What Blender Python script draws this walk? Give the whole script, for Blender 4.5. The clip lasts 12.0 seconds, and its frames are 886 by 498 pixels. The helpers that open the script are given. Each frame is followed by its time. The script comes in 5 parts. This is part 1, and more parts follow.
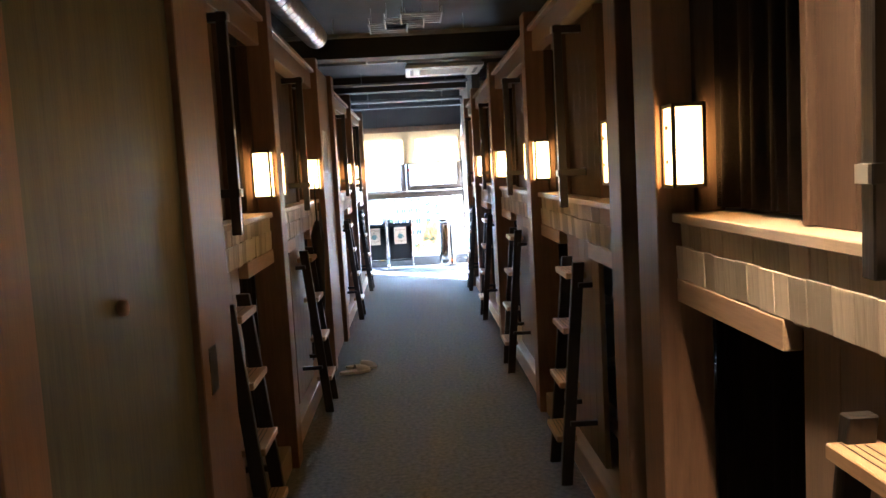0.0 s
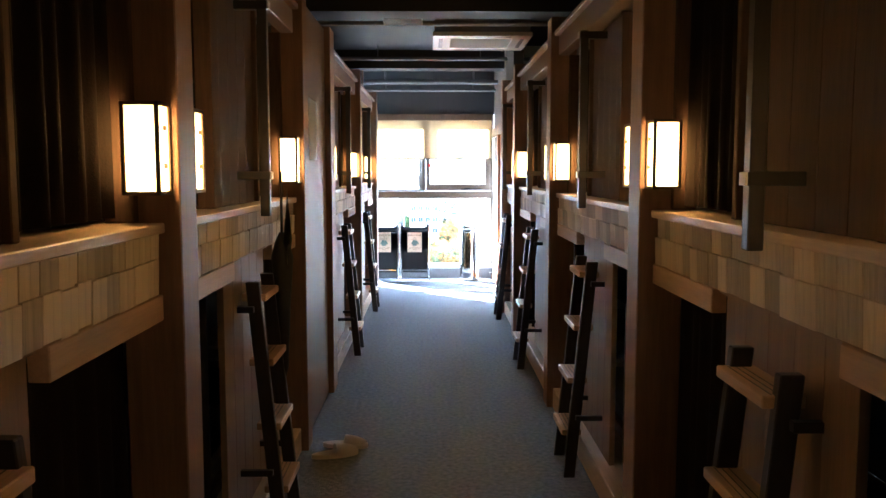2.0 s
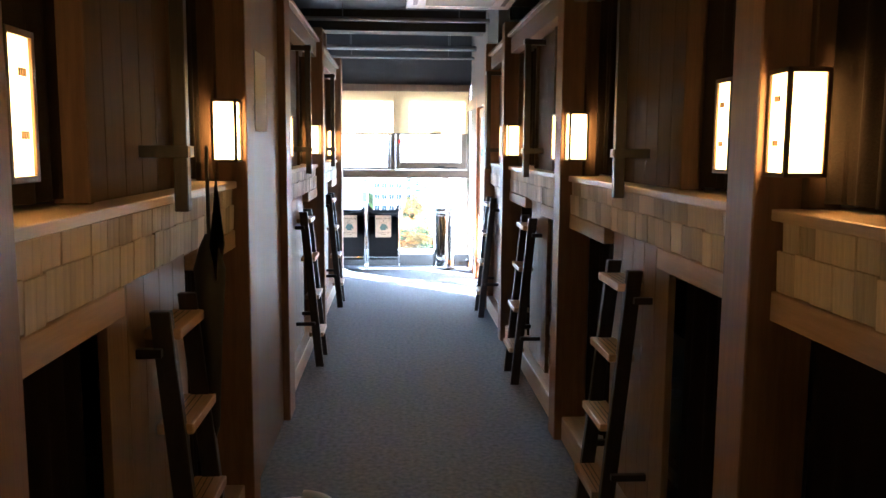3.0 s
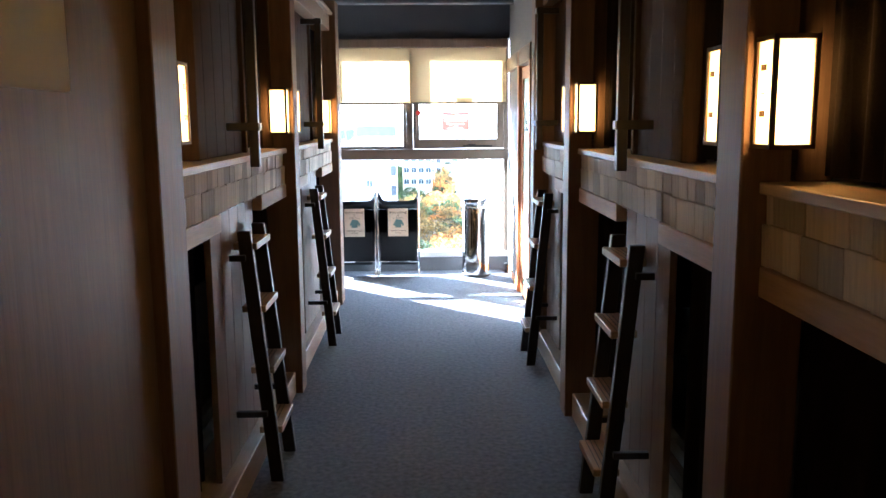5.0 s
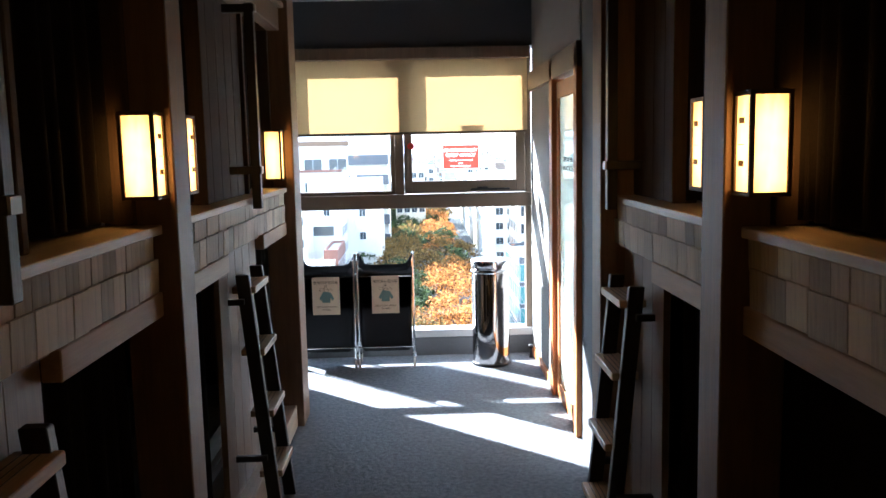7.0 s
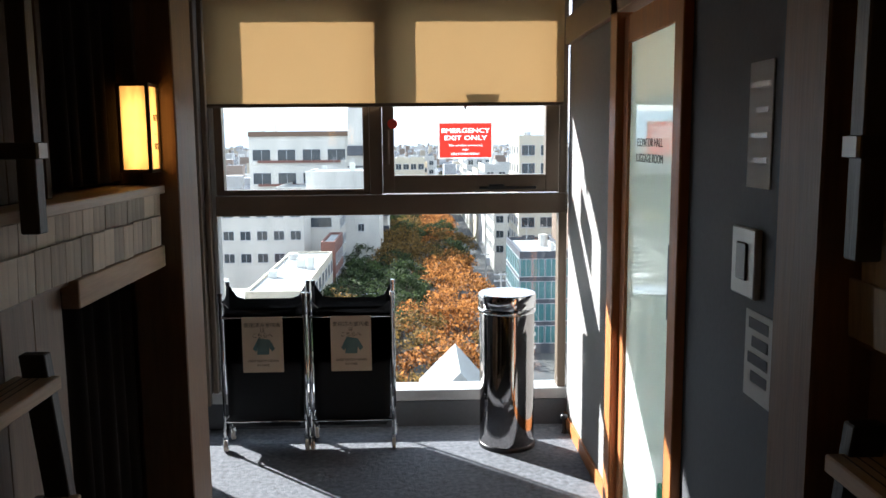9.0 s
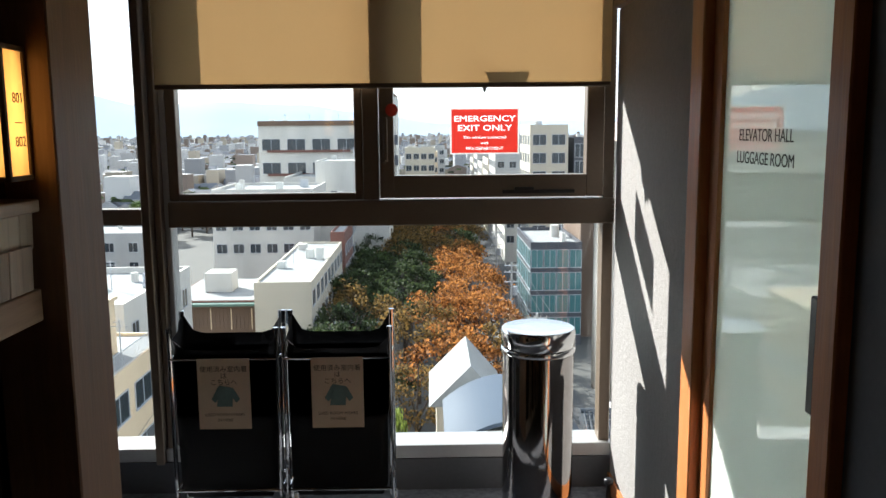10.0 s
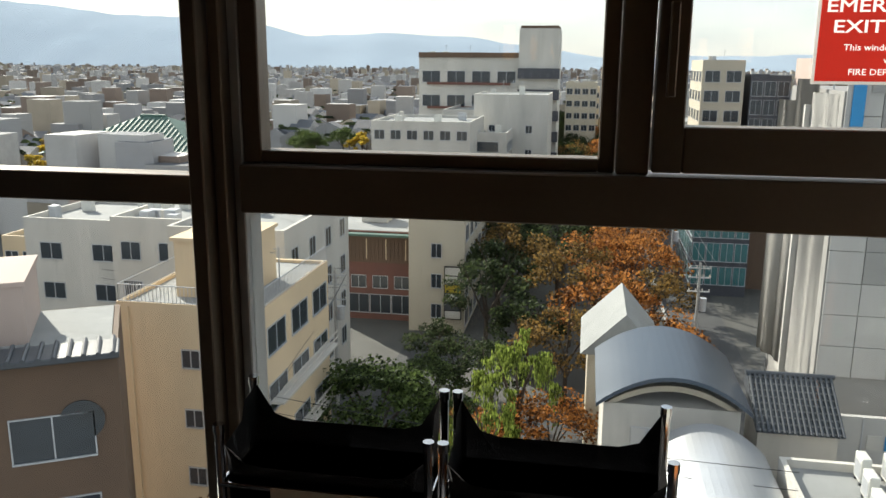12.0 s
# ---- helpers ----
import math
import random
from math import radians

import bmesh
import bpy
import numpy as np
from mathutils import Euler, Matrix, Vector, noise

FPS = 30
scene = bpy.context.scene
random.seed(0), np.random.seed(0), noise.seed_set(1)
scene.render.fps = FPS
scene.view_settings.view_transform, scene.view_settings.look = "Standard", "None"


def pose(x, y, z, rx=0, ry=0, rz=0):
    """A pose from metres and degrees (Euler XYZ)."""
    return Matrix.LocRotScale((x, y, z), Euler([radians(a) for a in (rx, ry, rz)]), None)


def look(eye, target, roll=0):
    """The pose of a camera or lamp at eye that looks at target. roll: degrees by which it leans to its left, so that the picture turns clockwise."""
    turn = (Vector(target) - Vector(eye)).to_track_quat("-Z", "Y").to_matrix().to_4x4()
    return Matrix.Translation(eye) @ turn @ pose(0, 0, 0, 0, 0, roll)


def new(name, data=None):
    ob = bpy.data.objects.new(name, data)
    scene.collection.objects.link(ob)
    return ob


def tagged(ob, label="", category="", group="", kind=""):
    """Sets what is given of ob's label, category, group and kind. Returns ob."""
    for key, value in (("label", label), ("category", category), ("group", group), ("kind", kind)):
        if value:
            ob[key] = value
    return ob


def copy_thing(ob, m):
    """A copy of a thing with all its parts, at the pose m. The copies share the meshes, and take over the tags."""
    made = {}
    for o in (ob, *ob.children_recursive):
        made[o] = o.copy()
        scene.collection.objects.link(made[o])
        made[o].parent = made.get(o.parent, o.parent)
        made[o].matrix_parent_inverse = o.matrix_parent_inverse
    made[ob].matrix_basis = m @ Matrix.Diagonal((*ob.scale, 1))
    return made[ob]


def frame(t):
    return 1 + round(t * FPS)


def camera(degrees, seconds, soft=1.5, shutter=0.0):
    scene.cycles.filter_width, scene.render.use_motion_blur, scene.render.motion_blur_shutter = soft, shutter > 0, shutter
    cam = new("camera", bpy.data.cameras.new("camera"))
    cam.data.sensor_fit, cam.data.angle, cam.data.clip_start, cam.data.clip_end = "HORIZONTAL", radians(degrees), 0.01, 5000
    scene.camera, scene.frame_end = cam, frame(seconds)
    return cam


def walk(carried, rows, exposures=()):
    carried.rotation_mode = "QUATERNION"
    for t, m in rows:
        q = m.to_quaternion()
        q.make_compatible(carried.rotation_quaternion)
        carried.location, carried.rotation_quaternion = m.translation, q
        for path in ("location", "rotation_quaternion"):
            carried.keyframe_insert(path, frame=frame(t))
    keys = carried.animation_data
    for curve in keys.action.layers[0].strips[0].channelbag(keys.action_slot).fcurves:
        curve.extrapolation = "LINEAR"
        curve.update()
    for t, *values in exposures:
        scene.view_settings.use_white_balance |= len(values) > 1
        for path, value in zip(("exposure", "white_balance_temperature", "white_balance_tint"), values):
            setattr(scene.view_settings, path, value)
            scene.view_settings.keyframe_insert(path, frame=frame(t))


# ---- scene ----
cam = camera(56.7, 12.0)
PATH = [
    (0, (0.155, -0.737, 1.574), (0.218, 1.254, 1.386), -3.2),
    (0.5, (0.152, -0.196, 1.553), (0.221, 1.792, 1.343), -2.6),
    (1, (0.222, 0.34, 1.575), (0.259, 2.331, 1.38), -2.5),
    (1.5, (0.167, 0.872, 1.561), (0.112, 2.861, 1.352), -0.4),
    (2, (0.13, 1.406, 1.551), (0.157, 3.397, 1.362), -0.0),
    (2.5, (0.094, 1.955, 1.556), (0.084, 3.945, 1.359), 0.2),
    (3, (0.039, 2.492, 1.548), (0.155, 4.474, 1.304), 0.4),
    (5, (0.163, 4.819, 1.555), (0.204, 6.795, 1.245), -0.4),
    (5.5, (0.181, 5.393, 1.582), (0.221, 7.374, 1.31), -1.1),
    (6, (0.148, 5.931, 1.594), (0.153, 7.91, 1.309), -0.4),
    (6.5, (0.14, 6.467, 1.621), (0.206, 8.452, 1.384), -1.4),
    (8.5, (0.208, 8.495, 1.563), (0.214, 10.473, 1.271), -0.2),
    (9, (0.229, 8.979, 1.549), (0.287, 10.96, 1.284), -0.5),
    (9.5, (0.256, 9.463, 1.559), (0.232, 11.443, 1.277), -0.2),
    (10, (0.246, 9.903, 1.553), (0.279, 11.882, 1.263), -0.5),
    (10.5, (0.252, 10.335, 1.555), (0.177, 12.311, 1.253), -0.3),
    (11, (0.173, 10.774, 1.536), (0.015, 12.741, 1.211), -0.5),
    (11.5, (0.085, 11.212, 1.512), (-0.103, 13.171, 1.159), 0.2),
    (12, (-0.085, 11.615, 1.484), (-0.418, 13.536, 1.04), 0.4),
]
EXPOSURES = [(0, 5.95, 4600, 8), (3, 5.8, 4700, 8), (5, 5.05, 4800, 8), (5.5, 4.7, 4800, 8), (6.5, 4.0, 5000, 8), (8.5, 2.5, 5600, 10), (9.5, 1.85, 5800, 10), (10.5, 1.25, 6100, 10), (11, .85, 6300, 10), (12, .85, 6500, 10)]
walk(cam, [(t, look(eye, target, roll)) for t, eye, target, roll in PATH], EXPOSURES)

# ---- world, sun, exposure ----
world = bpy.data.worlds.new("world")
scene.world = world
world.use_nodes = True
_n = world.node_tree.nodes
_sky = _n.new("ShaderNodeTexSky")
_sky.sky_type, _sky.sun_disc = "NISHITA", False
_sky.sun_elevation, _sky.sun_rotation = radians(29.8), radians(-46)
_sky.air_density, _sky.dust_density = 1.0, 0.9
_n["Background"].inputs[1].default_value = 0.15
# thin broken cloud over the whole sky
_wl = world.node_tree.links
_wc, _wm, _wn, _wr, _wx = (_n.new("ShaderNode" + k) for k in ("TexCoord", "Mapping", "TexNoise", "ValToRGB", "Mix"))
_wm.inputs["Scale"].default_value = (1.6, 1.6, 7.0)
_wn.inputs["Scale"].default_value, _wn.inputs["Detail"].default_value, _wn.inputs["Roughness"].default_value = 2.2, 6, 0.55
_wl.new(_wc.outputs["Generated"], _wm.inputs[0])
_wl.new(_wm.outputs[0], _wn.inputs[0])
_wr.color_ramp.elements[0].position, _wr.color_ramp.elements[1].position = 0.36, 0.62
_wr.color_ramp.elements[0].color, _wr.color_ramp.elements[1].color = (2.6, 2.85, 3.2, 1), (4.3, 4.3, 4.2, 1)
_wl.new(_wn.outputs[0], _wr.inputs[0])
_wx.data_type = "RGBA"
_wx.inputs[0].default_value = 0.8
_wl.new(_sky.outputs[0], _wx.inputs[6])
_wl.new(_wr.outputs[0], _wx.inputs[7])
_wl.new(_wx.outputs[2], _n["Background"].inputs[0])
sun = new("sun", bpy.data.lights.new("sun", "SUN"))
sun.data.energy, sun.data.angle, sun.data.color = 5.0, radians(0.53), (1.0, 0.92, 0.80)
sun.matrix_world = look((0, 0, 40), (1.05, -1.0, 40 - 0.83))
LAMP = 0.42


# ---- materials ----
def mat(name, base, rough=0.6, metal=0.0, var=0.25, scale=6.0, stretch=(1, 1, 1), bump=0.15, fine=60.0, island=0.0, obrand=0.0, spec=0.5, hue=None):
    """A surface with two scales of variation, grain and relief."""
    m = bpy.data.materials.new(name)
    m.use_nodes = True
    nt = m.node_tree
    N, L = nt.nodes, nt.links
    p = N["Principled BSDF"]
    p.inputs["Roughness"].default_value = rough
    p.inputs["Metallic"].default_value = metal
    p.inputs["Specular IOR Level"].default_value = spec
    tc = N.new("ShaderNodeTexCoord")
    mp = N.new("ShaderNodeMapping")
    mp.inputs["Scale"].default_value = stretch
    L.new(tc.outputs["Object"], mp.inputs[0])
    a = N.new("ShaderNodeTexNoise")
    a.inputs["Scale"].default_value, a.inputs["Detail"].default_value = scale, 5
    b = N.new("ShaderNodeTexNoise")
    b.inputs["Scale"].default_value, b.inputs["Detail"].default_value = fine, 3
    L.new(mp.outputs[0], a.inputs[0])
    L.new(mp.outputs[0], b.inputs[0])
    mixv = N.new("ShaderNodeMath")
    mixv.operation = "MULTIPLY_ADD"
    mixv.inputs[1].default_value = 0.35
    L.new(b.outputs[0], mixv.inputs[0])
    half = N.new("ShaderNodeMath")
    half.operation = "MULTIPLY"
    half.inputs[1].default_value = 0.65
    L.new(a.outputs[0], half.inputs[0])
    L.new(half.outputs[0], mixv.inputs[2])
    last = mixv.outputs[0]
    if island or obrand:
        src = N.new("ShaderNodeNewGeometry").outputs["Random Per Island"] if island else N.new("ShaderNodeObjectInfo").outputs["Random"]
        ad = N.new("ShaderNodeMath")
        ad.operation = "MULTIPLY_ADD"
        ad.inputs[1].default_value = island or obrand
        L.new(src, ad.inputs[0])
        L.new(last, ad.inputs[2])
        sb = N.new("ShaderNodeMath")
        sb.operation = "SUBTRACT"
        sb.inputs[1].default_value = (island or obrand) / 2
        L.new(ad.outputs[0], sb.inputs[0])
        last = sb.outputs[0]
    rp = N.new("ShaderNodeValToRGB")
    c = Vector(base)
    dark, light = c * (1 - var), c * (1 + var)
    if hue:
        light = Vector(hue)
    rp.color_ramp.elements[0].position, rp.color_ramp.elements[1].position = 0.25, 0.75
    rp.color_ramp.elements[0].color = (*dark, 1)
    rp.color_ramp.elements[1].color = (*[min(1, v) for v in light], 1)
    L.new(last, rp.inputs[0])
    L.new(rp.outputs[0], p.inputs["Base Color"])
    if bump:
        bp = N.new("ShaderNodeBump")
        bp.inputs["Strength"].default_value, bp.inputs["Distance"].default_value = bump, 0.01
        L.new(mixv.outputs[0], bp.inputs["Height"])
        L.new(bp.outputs[0], p.inputs["Normal"])
    rr = N.new("ShaderNodeMapRange")
    rr.inputs[3].default_value, rr.inputs[4].default_value = max(0.02, rough * 0.8), min(1, rough * 1.2)
    L.new(a.outputs[0], rr.inputs[0])
    L.new(rr.outputs[0], p.inputs["Roughness"])
    return m


def glow(name, colour, strength):
    m = bpy.data.materials.new(name)
    m.use_nodes = True
    p = m.node_tree.nodes["Principled BSDF"]
    p.inputs["Base Color"].default_value = (*colour, 1)
    p.inputs["Emission Color"].default_value = (*colour, 1)
    p.inputs["Emission Strength"].default_value = strength
    return m


def glass(name, tint, frost=0.0, frost_colour=(0.7, 0.8, 0.76)):
    m = bpy.data.materials.new(name)
    m.use_nodes = True
    N, L = m.node_tree.nodes, m.node_tree.links
    out = N["Material Output"]
    N.remove(N["Principled BSDF"])
    tr = N.new("ShaderNodeBsdfTransparent")
    tr.inputs[0].default_value = (*tint, 1)
    body = tr.outputs[0]
    if frost:
        df, tl, m1, m2 = N.new("ShaderNodeBsdfDiffuse"), N.new("ShaderNodeBsdfTranslucent"), N.new("ShaderNodeMixShader"), N.new("ShaderNodeMixShader")
        df.inputs[0].default_value = tl.inputs[0].default_value = (*frost_colour, 1)
        L.new(df.outputs[0], m1.inputs[1])
        L.new(tl.outputs[0], m1.inputs[2])
        m2.inputs[0].default_value = frost
        L.new(body, m2.inputs[1])
        L.new(m1.outputs[0], m2.inputs[2])
        body = m2.outputs[0]
    gl = N.new("ShaderNodeBsdfGlossy")
    gl.inputs["Roughness"].default_value = 0.01 if not frost else 0.03
    # gloss rising towards grazing angles, alike on both faces of the pane
    lw, pw, fr = N.new("ShaderNodeLayerWeight"), N.new("ShaderNodeMath"), N.new("ShaderNodeMath")
    pw.operation, fr.operation = "POWER", "MULTIPLY_ADD"
    pw.inputs[1].default_value = 5
    fr.inputs[1].default_value, fr.inputs[2].default_value = (.9, .035) if not frost else (.9, .13)
    L.new(lw.outputs["Facing"], pw.inputs[0])
    L.new(pw.outputs[0], fr.inputs[0])
    mx = N.new("ShaderNodeMixShader")
    L.new(fr.outputs[0], mx.inputs[0])
    L.new(body, mx.inputs[1])
    L.new(gl.outputs[0], mx.inputs[2])
    L.new(mx.outputs[0], out.inputs[0])
    return m


def cloth(name, colour, through_share):
    m = mat(name, colour, 0.9, var=0.1, scale=3, fine=350, bump=0.2, spec=0.1)
    N, L = m.node_tree.nodes, m.node_tree.links
    tl, mx = N.new("ShaderNodeBsdfTranslucent"), N.new("ShaderNodeMixShader")
    tl.inputs[0].default_value = (*colour, 1)
    mx.inputs[0].default_value = through_share
    L.new(N["Principled BSDF"].outputs[0], mx.inputs[1])
    L.new(tl.outputs[0], mx.inputs[2])
    L.new(mx.outputs[0], N["Material Output"].inputs[0])
    return m


VG, HG = (18, 18, 1.2), (18, 1.2, 18)
M_PILLAR = mat("cedar pillar", (0.20, 0.12, 0.07), 0.5, stretch=VG, scale=2, fine=9, var=0.3)
M_PANEL = mat("wall board", (0.20, 0.14, 0.095), 0.5, stretch=VG, scale=2, fine=9, var=0.3)
# upper bunk boards and jambs: same grain as M_PANEL, much darker tone
M_UPPER = mat("darker upper board", (0.075, 0.05, 0.034), 0.75, spec=.15, stretch=VG, scale=2, fine=9, var=0.35)
M_SHINGLE = mat("cedar shingle", (0.50, 0.44, 0.36), 0.7, stretch=VG, scale=2.5, fine=12, var=0.35, obrand=0.55, bump=0.3)
M_LEDGE = mat("ledge board", (0.46, 0.37, 0.27), 0.42, stretch=HG, scale=2, fine=9, var=0.25)
M_HEADER = mat("header board", (0.40, 0.28, 0.18), 0.6, stretch=HG, scale=2, fine=9, var=0.25)
M_TREAD = mat("oak tread", (0.42, 0.28, 0.15), 0.4, stretch=HG, scale=3, fine=10, var=0.3)
M_ORANGE = mat("orange cedar frame", (0.46, 0.17, 0.05), 0.45, stretch=VG, scale=2, fine=9, var=0.25)
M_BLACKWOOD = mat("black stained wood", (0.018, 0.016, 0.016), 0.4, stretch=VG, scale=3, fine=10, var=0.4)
M_STEELBLACK = mat("black steel", (0.012, 0.012, 0.014), 0.35, var=0.3, scale=20, bump=0.05)
M_CURTAIN = mat("dark curtain", (0.022, 0.017, 0.014), 0.95, var=0.3, scale=4, fine=200, bump=0.2, spec=0.1)
M_GREENDOOR = mat("grey green stained door", (0.085, 0.085, 0.05), 0.55, stretch=VG, scale=1.4, fine=10, var=0.55)
M_CARPET = mat("charcoal carpet", (0.145, 0.155, 0.172), 0.95, scale=38, fine=210, var=0.55, bump=1.0, spec=0.1)
M_BLACKCEIL = mat("black painted slab", (0.018, 0.021, 0.026), 0.7, scale=2, fine=30, var=0.4)
M_DARKWALL = mat("dark grey paint", (0.075, 0.08, 0.088), 0.7, scale=2, fine=60, var=0.2)
M_GREYWALL = mat("grey textured wallpaper", (0.24, 0.235, 0.225), 0.85, scale=40, fine=160, var=0.14, bump=0.5)
M_HALL = mat("pale hall bounce surface", (0.78, 0.80, 0.76), 0.8, scale=3, fine=60, var=0.06, bump=0.1)
M_PIPE = mat("painted pipe", (0.20, 0.21, 0.23), 0.45, scale=10, var=0.2)
M_DUCT = mat("galvanised duct", (0.42, 0.43, 0.44), 0.35, 0.9, scale=8, var=0.25)
M_AC = mat("off white plastic", (0.62, 0.62, 0.58), 0.5, scale=5, var=0.06, bump=0.02)
M_BRONZE = mat("bronze aluminium", (0.17, 0.13, 0.095), 0.38, 0.35, scale=4, fine=80, var=0.12, bump=0.03)
M_ALU = mat("grey aluminium", (0.42, 0.42, 0.41), 0.4, 0.4, scale=5, var=0.1, bump=0.03)
M_BLIND = cloth("roller blind cloth", (0.62, 0.50, 0.33), 0.55)
M_CHROME = mat("polished steel", (0.62, 0.62, 0.62), 0.06, 1.0, scale=6, var=0.08, bump=0.0)
M_DARKCHROME = mat("polished dark steel", (0.36, 0.34, 0.33), 0.07, 1.0, scale=5, var=0.15, bump=0.0)
M_BAG = mat("black nylon bag", (0.012, 0.013, 0.016), 0.6, scale=5, fine=250, var=0.4, bump=0.4)
M_PAPER = mat("kraft paper", (0.56, 0.44, 0.32), 0.85, scale=10, fine=150, var=0.1, bump=0.05)
M_WHITEPAPER = mat("white paper", (0.6, 0.6, 0.58), 0.85, scale=8, var=0.05, bump=0.02)
M_INK = mat("black ink", (0.015, 0.014, 0.014), 0.7, bump=0)
M_TEALINK = mat("teal ink", (0.12, 0.19, 0.18), 0.7, bump=0)
M_RED = mat("red sign plastic", (0.62, 0.045, 0.025), 0.4, scale=8, var=0.08, bump=0)
M_WHITE = mat("white print", (0.8, 0.8, 0.78), 0.5, scale=8, var=0.04, bump=0)
M_REDLIT = cloth("red translucent sign", (0.72, 0.05, 0.035), .55)
M_WHITELIT = cloth("white translucent print", (0.85, 0.85, 0.83), .6)
M_GREEN = mat("green plastic", (0.02, 0.5, 0.2), 0.4, bump=0)
M_GLASS = glass("window glass", (0.95, 0.97, 0.96))
M_FROST = glass("door glass", (0.86, 0.94, 0.90), 0.92, (0.90, 0.96, 0.92))
M_SHADE = glow("lamp paper", (1.0, 0.43, 0.075), LAMP)
_N, _L = M_SHADE.node_tree.nodes, M_SHADE.node_tree.links
_tc, _vd, _mr, _nz, _ad = (_N.new("ShaderNode" + k) for k in ("TexCoord", "VectorMath", "MapRange", "TexNoise", "Math"))
_vd.operation, _ad.operation = "DISTANCE", "MULTIPLY_ADD"
_vd.inputs[1].default_value = (.5, .5, .45)
_L.new(_tc.outputs["Generated"], _vd.inputs[0])
_nz.inputs["Scale"].default_value = 3.5
_L.new(_tc.outputs["Generated"], _nz.inputs[0])
_ad.inputs[1].default_value = -.25
_L.new(_nz.outputs[0], _ad.inputs[0])
_L.new(_vd.outputs["Value"], _ad.inputs[2])
for _k, _v in enumerate((.32, .70, LAMP * 2.0, LAMP * .45)):
    _mr.inputs[_k + 1].default_value = _v
_L.new(_ad.outputs[0], _mr.inputs[0])
_L.new(_mr.outputs[0], _N["Principled BSDF"].inputs["Emission Strength"])
M_LAMPWOOD = mat("lamp frame wood", (0.10, 0.06, 0.03), 0.5, stretch=VG, scale=3, fine=10)
M_MATTRESS = mat("white sheet", (0.5, 0.48, 0.45), 0.9, scale=3, var=0.08)
M_RUBBER = mat("slipper vinyl", (0.62, 0.58, 0.52), 0.6, scale=8, var=0.08)


# ---- mesh helpers ----
def box(bm, x0, x1, y0, y1, z0, z1, bevel=0.0):
    r = bmesh.ops.create_cube(bm, size=1, matrix=Matrix.Translation(((x0 + x1) / 2, (y0 + y1) / 2, (z0 + z1) / 2)) @ Matrix.Diagonal((abs(x1 - x0), abs(y1 - y0), abs(z1 - z0), 1)))
    if bevel:
        es = {e for v in r["verts"] for e in v.link_edges}
        bmesh.ops.bevel(bm, geom=list(es), offset=bevel, segments=1, affect="EDGES")
    return bm


def boxes(*dims, bevel=0.0):
    bm = bmesh.new()
    for d in dims:
        box(bm, *d, bevel=bevel)
    return bm


def tube(bm, a, b, r, seg=12, r2=None):
    a, b = Vector(a), Vector(b)
    m = Matrix.Translation((a + b) / 2) @ (b - a).to_track_quat("Z", "Y").to_matrix().to_4x4()
    bmesh.ops.create_cone(bm, cap_ends=True, segments=seg, radius1=r, radius2=r if r2 is None else r2, depth=(b - a).length, matrix=m)
    return bm


def lathe(bm, profile, seg=40):
    """A turned solid round z from (radius, z) pairs."""
    rings = [[bm.verts.new((r * math.cos(2 * math.pi * k / seg), r * math.sin(2 * math.pi * k / seg), z)) for k in range(seg)] for r, z in profile]
    for r0, r1 in zip(rings, rings[1:]):
        for k in range(seg):
            bm.faces.new((r0[k], r0[(k + 1) % seg], r1[(k + 1) % seg], r1[k])).smooth = True
    bm.faces.new(list(reversed(rings[0])))
    bm.faces.new(rings[-1])
    return bm


def mesh_of(name, bm, material):
    me = bpy.data.meshes.new(name)
    bmesh.ops.recalc_face_normals(bm, faces=bm.faces[:])
    bm.to_mesh(me)
    bm.free()
    me.materials.append(material)
    return me


def part(name, bm, material, parent=None, label=""):
    me = bm if isinstance(bm, bpy.types.Mesh) else mesh_of(name, bm, material)
    ob = new(name, me)
    ob.parent = parent
    return tagged(ob, label)


def thing(name, at, label, category, group="", rz=0, kind=""):
    ob = new(name)
    ob.empty_display_size = 0.1
    ob.matrix_world = pose(*at, 0, 0, rz)
    return tagged(ob, label, category, group, kind)


def setting(name, bm, material, label, category):
    return tagged(part(name, bm, material), label, category, "", "structure")


def text(name, words, size, m, material, parent, label=""):
    cu = bpy.data.curves.new(name, "FONT")
    cu.body, cu.size, cu.align_x, cu.align_y = words, size, "CENTER", "CENTER"
    cu.extrude = 0.0004
    cu.materials.append(material)
    ob = new(name, cu)
    ob.parent = parent
    ob.matrix_basis = m
    return tagged(ob, label)


# ---- plan ----
XL, XR = -0.556, 0.885          # aisle faces of the pillars
WALL_L, WALL_R = -1.75, 2.10    # backs of the bunks
YW = 13.35                      # window
CEIL = 3.02
XE = 1.02                       # end wall beside the window

floor = setting("floor", boxes((-3.2, 3.4, -3.2, YW + 0.02, -0.12, 0)), M_CARPET, "charcoal loop pile carpet floor of the aisle", "floor")
setting("ceiling", boxes((-3.2, 3.4, -3.2, YW + 0.2, CEIL, CEIL + 0.15)), M_BLACKCEIL, "black painted bare concrete ceiling slab", "ceiling")
setting("wall_south", boxes((-3.2, 3.4, -3.3, -3.2, 0, CEIL)), M_DARKWALL, "dark grey painted wall closing the aisle", "wall")
setting("wall_west", boxes((WALL_L - 0.1, WALL_L, -3.2, 11.93, 0, CEIL)), M_DARKWALL, "dark wall behind the bunks", "wall")
setting("wall_east", boxes((WALL_R, WALL_R + 0.1, -3.2, 11.25, 0, CEIL)), M_DARKWALL, "dark wall behind the bunks", "wall")
setting("wall_alcove_west", boxes((-1.72, -1.62, 11.93, YW + .06, 0, CEIL)), M_DARKWALL, "dark wall of the window alcove", "wall")
